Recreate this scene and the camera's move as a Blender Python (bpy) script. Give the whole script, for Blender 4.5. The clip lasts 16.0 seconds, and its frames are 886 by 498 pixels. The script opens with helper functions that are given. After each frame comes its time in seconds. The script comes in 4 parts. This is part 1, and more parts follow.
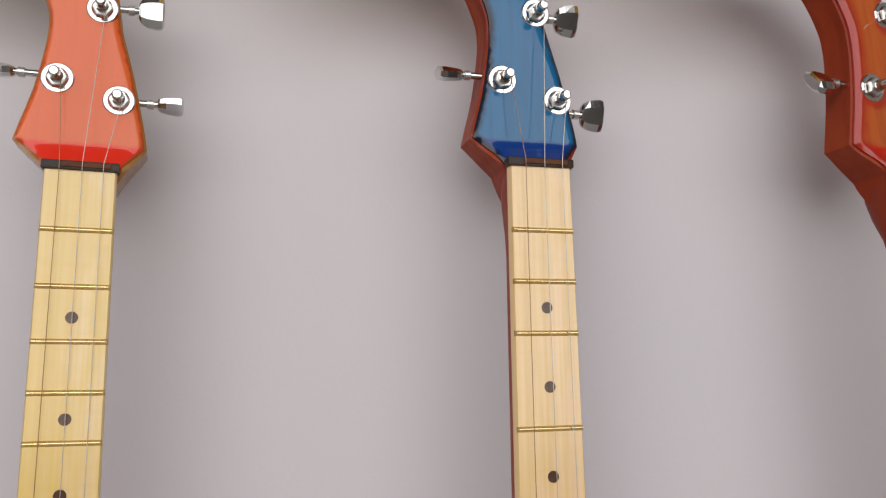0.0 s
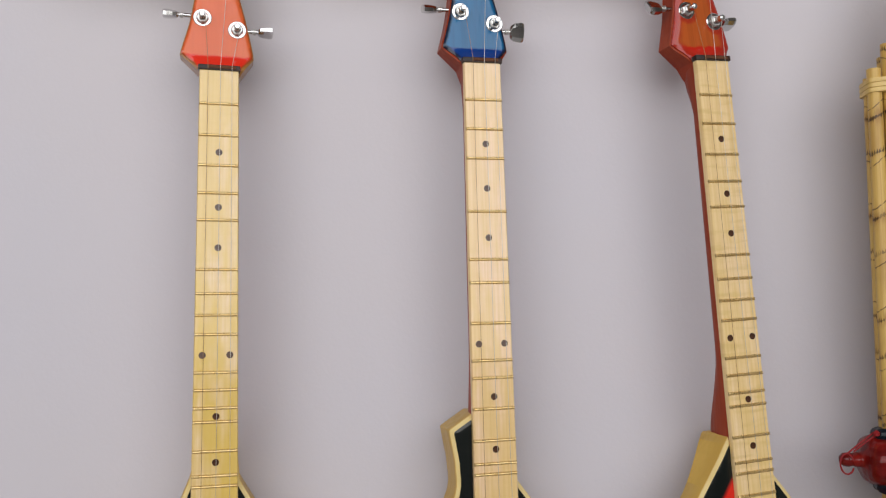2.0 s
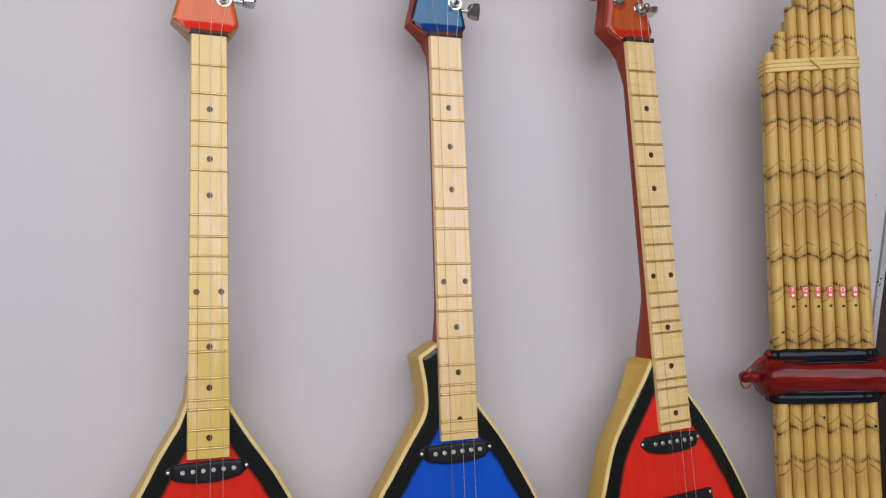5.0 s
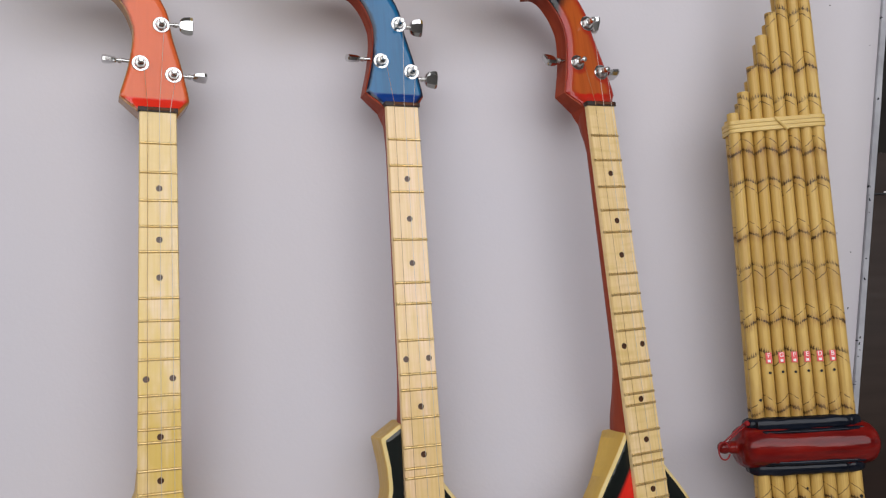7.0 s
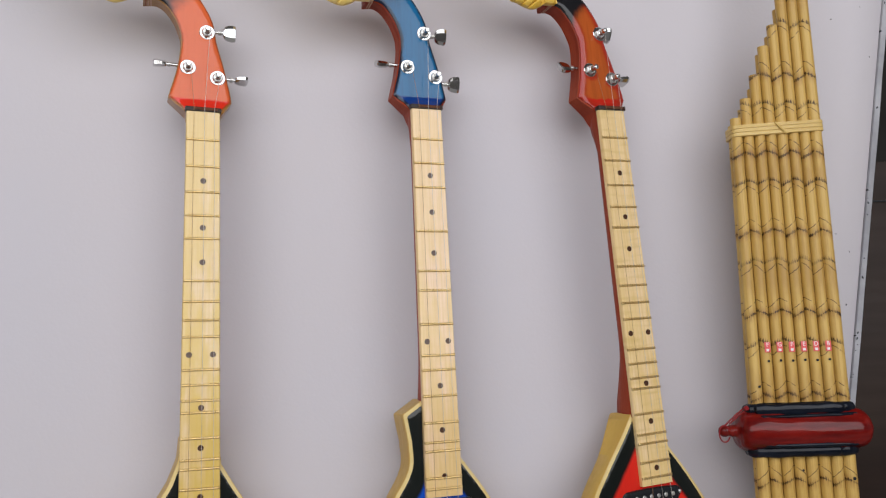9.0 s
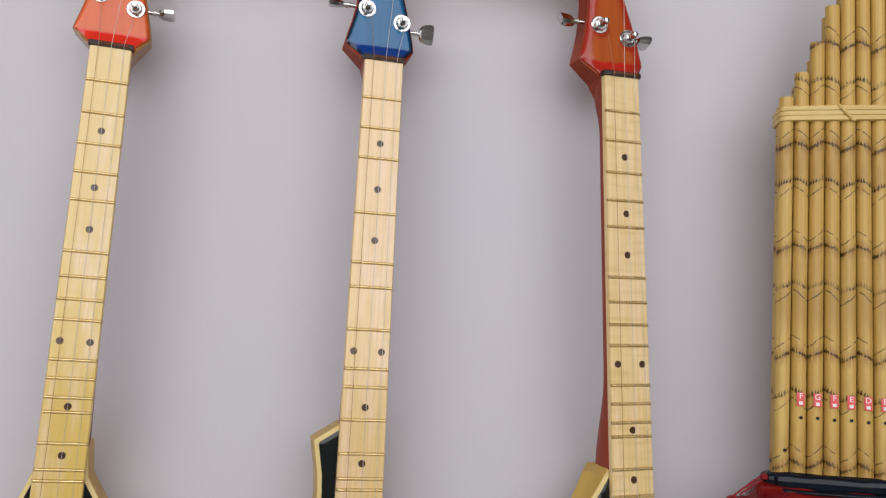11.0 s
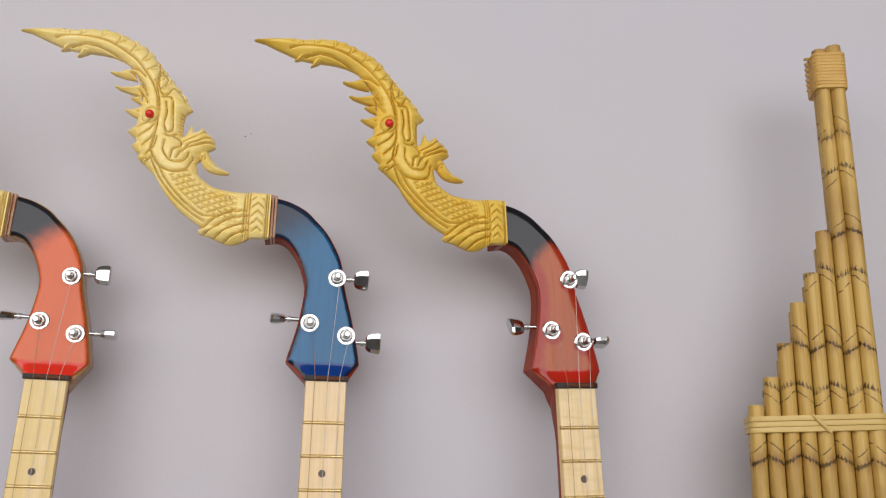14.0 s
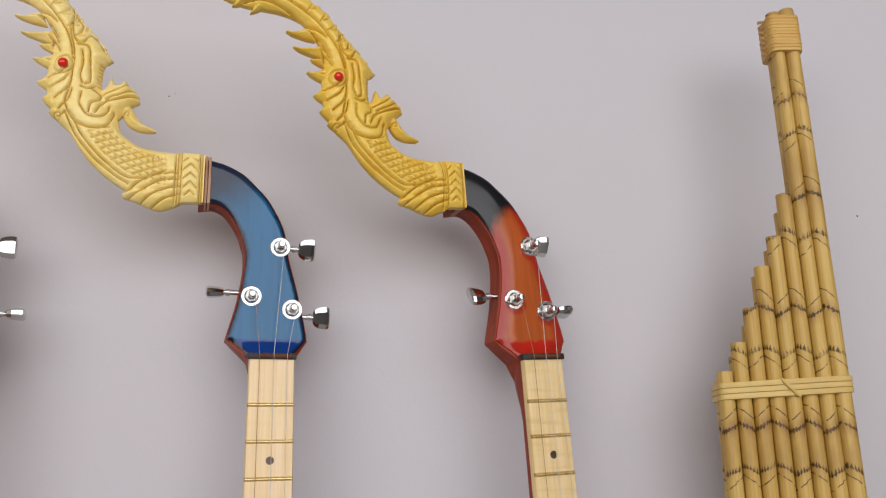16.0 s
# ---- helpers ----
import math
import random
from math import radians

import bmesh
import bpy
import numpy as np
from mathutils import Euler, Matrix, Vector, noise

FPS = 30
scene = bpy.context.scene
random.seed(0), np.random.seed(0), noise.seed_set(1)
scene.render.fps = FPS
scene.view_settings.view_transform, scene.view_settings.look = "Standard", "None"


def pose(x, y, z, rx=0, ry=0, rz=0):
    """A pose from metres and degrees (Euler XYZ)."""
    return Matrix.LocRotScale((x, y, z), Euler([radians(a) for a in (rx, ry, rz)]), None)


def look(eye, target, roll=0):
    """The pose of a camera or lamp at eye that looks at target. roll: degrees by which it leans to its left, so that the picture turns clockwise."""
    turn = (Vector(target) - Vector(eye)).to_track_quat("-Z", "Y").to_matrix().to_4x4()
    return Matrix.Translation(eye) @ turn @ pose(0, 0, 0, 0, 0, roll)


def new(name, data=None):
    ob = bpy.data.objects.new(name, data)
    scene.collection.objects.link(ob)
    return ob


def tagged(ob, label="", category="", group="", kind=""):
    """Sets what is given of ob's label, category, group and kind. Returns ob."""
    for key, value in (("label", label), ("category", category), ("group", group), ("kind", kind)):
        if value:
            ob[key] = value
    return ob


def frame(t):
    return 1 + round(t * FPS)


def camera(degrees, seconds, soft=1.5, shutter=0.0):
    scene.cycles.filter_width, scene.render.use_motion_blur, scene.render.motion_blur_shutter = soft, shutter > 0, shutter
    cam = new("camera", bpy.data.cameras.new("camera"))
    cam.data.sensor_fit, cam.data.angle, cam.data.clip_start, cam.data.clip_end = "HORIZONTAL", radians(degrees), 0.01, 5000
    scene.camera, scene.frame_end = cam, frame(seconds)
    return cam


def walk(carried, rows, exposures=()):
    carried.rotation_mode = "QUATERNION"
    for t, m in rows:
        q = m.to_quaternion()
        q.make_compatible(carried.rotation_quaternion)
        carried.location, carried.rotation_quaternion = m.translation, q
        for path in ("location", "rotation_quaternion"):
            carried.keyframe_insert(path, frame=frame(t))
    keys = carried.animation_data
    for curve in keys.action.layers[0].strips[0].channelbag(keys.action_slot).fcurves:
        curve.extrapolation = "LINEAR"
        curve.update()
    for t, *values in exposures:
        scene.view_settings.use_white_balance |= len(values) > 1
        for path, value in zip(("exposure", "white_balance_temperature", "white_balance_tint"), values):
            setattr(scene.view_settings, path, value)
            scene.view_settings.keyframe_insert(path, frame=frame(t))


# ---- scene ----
cam = camera(57.0, 16.0, soft=1.25)
PATH = [
    (0, (0.261, 0.023, 1.708), (0.381, 1.995, 2.019), 0.3),
    (0.5, (0.247, 0.003, 1.697), (0.353, 1.986, 1.932), 0.6),
    (1, (0.285, -0.103, 1.638), (0.269, 1.886, 1.847), -0.3),
    (1.5, (0.33, -0.25, 1.608), (0.28, 1.744, 1.758), -1.4),
    (2, (0.294, -0.312, 1.572), (0.323, 1.68, 1.751), -0.3),
    (2.5, (0.206, -0.358, 1.544), (0.454, 1.623, 1.678), -0.3),
    (3, (0.193, -0.402, 1.541), (0.499, 1.566, 1.718), -0.7),
    (3.5, (0.201, -0.413, 1.521), (0.523, 1.554, 1.681), 0.1),
    (3.7, (0.207, -0.418, 1.516), (0.503, 1.555, 1.658), 0.3),
    (5.8, (0.215, -0.408, 1.518), (0.505, 1.565, 1.68), -1.0),
    (6, (0.225, -0.4, 1.513), (0.531, 1.57, 1.677), -0.6),
    (6.5, (0.243, -0.394, 1.529), (0.527, 1.575, 1.729), -1.7),
    (7, (0.248, -0.394, 1.554), (0.554, 1.565, 1.811), -2.4),
    (7.5, (0.272, -0.38, 1.538), (0.575, 1.581, 1.794), -2.6),
    (8, (0.268, -0.391, 1.548), (0.551, 1.572, 1.803), -1.6),
    (8.5, (0.257, -0.411, 1.525), (0.552, 1.547, 1.806), -1.8),
    (9, (0.237, -0.459, 1.516), (0.496, 1.502, 1.814), -1.5),
    (9.2, (0.225, -0.481, 1.485), (0.498, 1.473, 1.809), -1.5),
    (11.3, (0.41, -0.234, 1.569), (0.424, 1.751, 1.812), 3.9),
    (11.5, (0.404, -0.212, 1.585), (0.41, 1.78, 1.761), 3.2),
    (12, (0.452, -0.193, 1.604), (0.414, 1.794, 1.827), 2.6),
    (12.5, (0.49, -0.196, 1.627), (0.426, 1.783, 1.907), 2.5),
    (13, (0.498, -0.204, 1.642), (0.429, 1.763, 1.996), 3.3),
    (13.5, (0.506, -0.233, 1.677), (0.464, 1.718, 2.118), 3.5),
    (14, (0.474, -0.274, 1.744), (0.41, 1.648, 2.294), 2.3),
    (14.5, (0.433, -0.277, 1.75), (0.218, 1.624, 2.334), 4.1),
    (15, (0.401, -0.259, 1.738), (0.183, 1.627, 2.367), 4.4),
    (15.5, (0.388, -0.227, 1.717), (0.448, 1.673, 2.339), 1.5),
    (16, (0.422, -0.211, 1.728), (0.61, 1.701, 2.283), -0.3),
]
walk(cam, [(t, look(eye, target, roll)) for t, eye, target, roll in PATH], [(0, -0.07, 6750, 10), (1.5, -0.03, 6600, 10), (3, 0.0, 6400, 10), (11.3, 0.0, 6400, 10), (13.8, -0.08, 6570, 10), (16, -0.08, 6600, 10)])


# ---- world and light: an open shop front behind and to the right of the camera ----
world = bpy.data.worlds.new("world")
scene.world = world
world.use_nodes = True
sky = world.node_tree.nodes.new("ShaderNodeTexSky")
sky.sky_type, sky.sun_disc = "NISHITA", False
sky.sun_elevation, sky.sun_rotation = radians(55), radians(150)
world.node_tree.nodes["Background"].inputs[1].default_value = 0.08
world.node_tree.links.new(sky.outputs[0], world.node_tree.nodes["Background"].inputs[0])

OPEN_X, OPEN_Z = (-3.4, 3.7), (1.4, 4.3)
FRONT = -2.7
lamp = bpy.data.lights.new("sky_light", "AREA")
lamp.shape, lamp.size, lamp.size_y = "RECTANGLE", OPEN_X[1] - OPEN_X[0], OPEN_Z[1] - OPEN_Z[0]
lamp.energy, lamp.color = 165, (1.0, 0.975, 0.965)
new("sky_light", lamp).matrix_world = pose(sum(OPEN_X) / 2, FRONT + 0.02, sum(OPEN_Z) / 2, 90, 0, 0)



# ---- materials ----
class Nodes:
    """A material with short calls for its nodes."""

    def __init__(self, name, rough=0.5, metal=0.0, coat=0.0, coat_rough=0.05):
        self.m = bpy.data.materials.new(name)
        self.m.use_nodes = True
        self.t = self.m.node_tree
        self.b = self.t.nodes["Principled BSDF"]
        self.put(self.b, "Roughness", rough)
        self.put(self.b, "Metallic", metal)
        self.put(self.b, "Coat Weight", coat)
        self.put(self.b, "Coat Roughness", coat_rough)
        self.xyz = self.t.nodes.new("ShaderNodeTexCoord").outputs["Object"]

    def put(self, node, key, value):
        if isinstance(value, bpy.types.NodeSocket):
            self.t.links.new(value, node.inputs[key])
        else:
            node.inputs[key].default_value = value

    def noise(self, scale, detail=3.0, stretch=(1, 1, 1), where=None, rough=0.5):
        mp = self.t.nodes.new("ShaderNodeMapping")
        self.put(mp, "Vector", where or self.xyz)
        self.put(mp, "Scale", stretch)
        n = self.t.nodes.new("ShaderNodeTexNoise")
        self.put(n, "Vector", mp.outputs[0])
        self.put(n, "Scale", scale)
        self.put(n, "Detail", detail)
        self.put(n, "Roughness", rough)
        return n.outputs["Fac"]

    def ramp(self, value, a, b, low=0.0, high=1.0):
        n = self.t.nodes.new("ShaderNodeMapRange")
        n.interpolation_type = "SMOOTHSTEP"
        for key, v in zip(("Value", "From Min", "From Max", "To Min", "To Max"), (value, a, b, low, high)):
            self.put(n, key, v)
        return n.outputs[0]

    def math(self, op, a, b=0.0):
        n = self.t.nodes.new("ShaderNodeMath")
        n.operation = op
        self.put(n, 0, a)
        self.put(n, 1, b)
        return n.outputs[0]

    def mix(self, fac, a, b, mode="MIX"):
        n = self.t.nodes.new("ShaderNodeMix")
        n.data_type, n.blend_type = "RGBA", mode
        self.put(n, 0, fac)
        for key, v in ((6, a), (7, b)):
            self.put(n, key, v if isinstance(v, bpy.types.NodeSocket) else (*v, 1))
        return n.outputs[2]

    def axes(self):
        n = self.t.nodes.new("ShaderNodeSeparateXYZ")
        self.put(n, 0, self.xyz)
        return n.outputs

    def attribute(self, name):
        n = self.t.nodes.new("ShaderNodeAttribute")
        n.attribute_name = name
        return n.outputs["Fac"]

    def random(self):
        return self.t.nodes.new("ShaderNodeObjectInfo").outputs["Random"]

    def bump(self, height, strength, distance):
        n = self.t.nodes.new("ShaderNodeBump")
        self.put(n, "Height", height)
        self.put(n, "Strength", strength)
        self.put(n, "Distance", distance)
        self.put(self.b, "Normal", n.outputs[0])

    def colour(self, c):
        self.put(self.b, "Base Color", c if isinstance(c, bpy.types.NodeSocket) else (*c, 1))
        return self.m


def plain(name, a, b, scale, rough, metal=0.0, coat=0.0, stretch=(1, 1, 1), relief=0.0, coat_rough=0.05, gloss=0.3):
    """Two tones mixed by a noise, with a finer noise for wear and relief."""
    n = Nodes(name, rough, metal, coat, coat_rough)
    n.put(n.b, "Specular IOR Level", gloss)
    fine = n.noise(scale * 9, 4, stretch)
    base = n.mix(n.ramp(n.noise(scale, 4, stretch), 0.3, 0.7), a, b)
    base = n.mix(n.ramp(fine, 0.35, 0.8, 0.0, 0.35), base, [v * 0.8 for v in a])
    n.put(n.b, "Roughness", n.ramp(fine, 0.2, 0.8, rough * 0.8, min(1, rough * 1.25)))
    if relief:
        n.bump(fine, 0.5, relief)
    return n.colour(base)


def wall_paint():
    n = Nodes("wall_paint", 0.62)
    tone = n.mix(n.ramp(n.noise(1.3, 3), 0.3, 0.7), (0.545, 0.510, 0.532), (0.522, 0.502, 0.545))
    tone = n.mix(n.ramp(n.noise(6, 4), 0.35, 0.75, 0.0, 0.35), tone, (0.55, 0.507, 0.520))
    n.bump(n.math("ADD", n.noise(260, 3), n.math("MULTIPLY", n.noise(30, 2), 2.0)), 0.25, 0.0006)
    return n.colour(tone)


def maple(name, gold, figure, pale, dark):
    n = Nodes(name, 0.42, coat=1.0, coat_rough=0.16)
    n.put(n.b, "Specular IOR Level", 0.5)
    x, y, z = n.axes()
    grain = n.noise(1, 5, (420, 420, 9))
    flame = n.noise(1, 2, (25, 25, 160))
    worn = n.noise(1, 3, (45, 45, 12))
    base = n.mix(n.ramp(grain, 0.3, 0.75), pale, dark)
    base = n.mix(n.ramp(flame, 0.45, 0.75, 0.0, figure), base, (0.60, 0.42, 0.18))
    # yellower down the neck: the upper board's pale sky reflection put into the colour
    yellow = n.math("MULTIPLY", n.ramp(worn, 0.30, 0.56), n.ramp(z, -0.12, -0.26, gold * 0.72, gold))
    base = n.mix(yellow, base, (0.66, 0.44, 0.055))
    n.bump(grain, 0.15, 0.0003)
    return n.colour(base)


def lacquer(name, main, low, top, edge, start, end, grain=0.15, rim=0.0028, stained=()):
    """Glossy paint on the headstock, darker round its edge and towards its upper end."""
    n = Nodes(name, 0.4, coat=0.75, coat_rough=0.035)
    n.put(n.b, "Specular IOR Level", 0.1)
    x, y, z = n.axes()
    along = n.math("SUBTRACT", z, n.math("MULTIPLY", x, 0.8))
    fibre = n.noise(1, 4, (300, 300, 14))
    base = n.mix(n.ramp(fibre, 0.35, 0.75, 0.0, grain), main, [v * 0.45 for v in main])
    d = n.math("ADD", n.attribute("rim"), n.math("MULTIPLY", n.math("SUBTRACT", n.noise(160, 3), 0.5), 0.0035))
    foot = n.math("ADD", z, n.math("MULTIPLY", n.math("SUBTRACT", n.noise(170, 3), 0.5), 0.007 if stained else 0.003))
    # deeper foot: paint, and on red and blue also a missing reflection painted in
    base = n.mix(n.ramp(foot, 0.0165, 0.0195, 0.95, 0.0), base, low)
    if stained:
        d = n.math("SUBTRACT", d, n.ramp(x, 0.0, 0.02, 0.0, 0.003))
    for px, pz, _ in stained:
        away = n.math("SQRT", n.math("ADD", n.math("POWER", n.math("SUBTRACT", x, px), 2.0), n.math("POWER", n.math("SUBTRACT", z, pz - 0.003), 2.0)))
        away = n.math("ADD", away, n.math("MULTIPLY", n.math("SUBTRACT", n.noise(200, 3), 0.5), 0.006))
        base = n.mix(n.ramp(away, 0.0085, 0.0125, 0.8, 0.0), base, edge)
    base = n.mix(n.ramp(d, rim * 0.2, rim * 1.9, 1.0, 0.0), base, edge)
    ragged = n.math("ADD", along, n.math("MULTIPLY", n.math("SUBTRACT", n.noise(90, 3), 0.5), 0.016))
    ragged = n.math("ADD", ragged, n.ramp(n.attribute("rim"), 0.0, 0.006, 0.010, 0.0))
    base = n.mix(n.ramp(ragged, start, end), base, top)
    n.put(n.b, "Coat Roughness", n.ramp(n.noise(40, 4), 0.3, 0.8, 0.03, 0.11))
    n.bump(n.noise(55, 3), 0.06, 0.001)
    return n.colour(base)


def burst(name, main, brushed=0.0):
    """Painted top of the body: one clear colour that fades to a black border."""
    n = Nodes(name, 0.4, coat=0.8, coat_rough=0.06)
    n.put(n.b, "Specular IOR Level", 0.06)
    d = n.math("ADD", n.attribute("rim"), n.math("MULTIPLY", n.math("SUBTRACT", n.noise(14, 3), 0.5), 0.008))
    d = n.math("ADD", d, n.math("MULTIPLY", n.math("SUBTRACT", n.noise(1, 4, (260, 260, 9)), 0.5), brushed))
    tone = n.mix(n.ramp(n.noise(1, 4, (200, 200, 8)), 0.35, 0.75, 0.0, 0.22), main, [v * 0.6 for v in main])
    return n.colour(n.mix(n.ramp(d, 0.0160, 0.0215, 1.0, 0.0), tone, (0.006, 0.008, 0.007)))


def gloss_paint(name, a, b, coat):
    """Hand-brushed glossy paint with wavy relief."""
    n = Nodes(name, 0.4, coat=coat, coat_rough=0.07)
    n.put(n.b, "Specular IOR Level", 0.05)
    streak = n.noise(1, 4, (22, 120, 120))
    n.bump(n.math("ADD", n.noise(1, 2, (13, 48, 48)), n.math("MULTIPLY", streak, 0.2)), 0.9, 0.0075)
    return n.colour(n.mix(n.ramp(streak, 0.3, 0.7), a, b))


def gold_wood(name, light, deep, crest):
    n = Nodes(name, 0.4, coat=0.2, coat_rough=0.2)
    n.put(n.b, "Specular IOR Level", 0.4)
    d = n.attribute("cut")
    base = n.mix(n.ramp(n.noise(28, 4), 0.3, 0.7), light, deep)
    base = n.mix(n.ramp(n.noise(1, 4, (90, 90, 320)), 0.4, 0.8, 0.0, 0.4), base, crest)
    # brown in the cuts: the grooves' shade put into the colour
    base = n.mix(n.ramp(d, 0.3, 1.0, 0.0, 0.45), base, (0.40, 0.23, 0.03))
    n.bump(n.math("ADD", n.noise(260, 4), n.math("MULTIPLY", n.noise(1, 3, (70, 70, 150)), 1.5)), 0.45, 0.0011)
    return n.colour(base)


def bamboo(name, lean):
    """Cane with scorched rings, all at the same heights, that slope by lean across the pipe."""
    n = Nodes(name, 0.45, coat=0.2, coat_rough=0.3)
    n.put(n.b, "Specular IOR Level", 0.25)
    x, y, z = n.axes()
    tint = n.random()
    fibre = n.noise(1, 4, (500, 500, 7))
    base = n.mix(tint, (0.49, 0.290, 0.058), (0.62, 0.420, 0.125))
    base = n.mix(n.ramp(fibre, 0.35, 0.75, 0.0, 0.55), base, (0.39, 0.205, 0.036))
    base = n.mix(n.ramp(n.noise(1, 3, (60, 60, 18)), 0.42, 0.72, 0.0, 0.6), base, (0.36, 0.20, 0.05))
    wob = n.math("MULTIPLY", n.math("SUBTRACT", n.noise(170, 3), 0.5), 0.004)
    shift = n.math("MULTIPLY", n.math("SUBTRACT", tint, 0.5), 0.009)
    angle = n.math("ARCTAN2", x, n.math("MULTIPLY", y, -1.0))
    bead = n.math("MULTIPLY", n.math("ABSOLUTE", n.math("SUBTRACT", n.math("FRACT", n.math("ADD", n.math("ADD", n.math("MULTIPLY", angle, 2.5), n.math("MULTIPLY", n.noise(120, 2), 2.2)), n.math("MULTIPLY", tint, 7.0))), 0.5)), 2.0)
    patchy = n.noise(130, 2)
    # the joints lie wider apart towards the thin end
    grown = n.math("SUBTRACT", z, n.math("MULTIPLY", n.math("MINIMUM", n.math("MAXIMUM", n.math("SUBTRACT", z, 1.865), 0.0), 0.125), 0.095))

    def height(slope):
        """Height along the cane in rings from 0 to 1, sloping across it."""
        h = n.math("ADD", n.math("ADD", grown, n.math("MULTIPLY", x, slope)), n.math("ADD", wob, n.math("ADD", shift, -1.7815 + 10.17)))
        return n.math("FRACT", n.math("DIVIDE", h, 0.1017))

    cell, steep = height(lean), height(lean * 1.7)
    off = n.math("MULTIPLY", n.math("SUBTRACT", 0.5, n.math("ABSOLUTE", n.math("SUBTRACT", cell, 0.5))), 0.1017)
    half = n.math("ADD", n.ramp(bead, 0.1, 0.9, 0.0020, 0.0006), n.ramp(patchy, 0.3, 0.7, -0.0009, 0.0007))
    ring = n.math("MULTIPLY", n.ramp(n.math("SUBTRACT", off, half), -0.0006, 0.0009, 1.0, 0.0), n.ramp(n.noise(90, 3), 0.3, 0.6, 0.55, 1.0))
    up = n.math("MULTIPLY", n.math("SUBTRACT", cell, 0.635), 0.1017)
    tall = n.math("ADD", n.math("MULTIPLY", n.math("MAXIMUM", up, 0.0), 0.33), n.math("MAXIMUM", n.math("MULTIPLY", up, -1.0), 0.0))
    dots = n.ramp(n.math("ADD", tall, n.math("MULTIPLY", bead, 0.0016)), 0.0009, 0.0022, 1.0, 0.0)
    dots = n.math("MULTIPLY", dots, n.ramp(patchy, 0.35, 0.6, 0.35, 1.0))
    mark = n.math("MAXIMUM", ring, dots)
    for place in (0.545, 0.115):
        line = n.ramp(n.math("ABSOLUTE", n.math("SUBTRACT", steep, place)), 0.004, 0.009, 0.85, 0.0)
        mark = n.math("MAXIMUM", mark, n.math("MULTIPLY", line, n.ramp(n.noise(190, 2), 0.36, 0.5)))
    halo = n.math("MULTIPLY", n.ramp(off, 0.0, 0.012, 0.6, 0.0), n.ramp(n.noise(1, 3, (420, 420, 30)), 0.32, 0.65, 0.1, 1.0))
    base = n.mix(halo, base, (0.23, 0.095, 0.017))
    base = n.mix(n.math("MULTIPLY", mark, 0.93), base, (0.038, 0.013, 0.004))
    n.bump(fibre, 0.15, 0.0004)
    return n.colour(base)


# the tuning machines of the three lutes: across, along the neck, and the side of the key
POSTS_A = [(0.0045, 0.1028, 1), (-0.0170, 0.0565, -1), (0.0168, 0.0460, 1)]
POSTS_B = [(0.0058, 0.1016, 1), (-0.0180, 0.0558, -1), (0.0171, 0.0450, 1)]
POSTS_C = [(0.0065, 0.1058, 1), (-0.0161, 0.0553, -1), (0.0152, 0.0449, 1)]

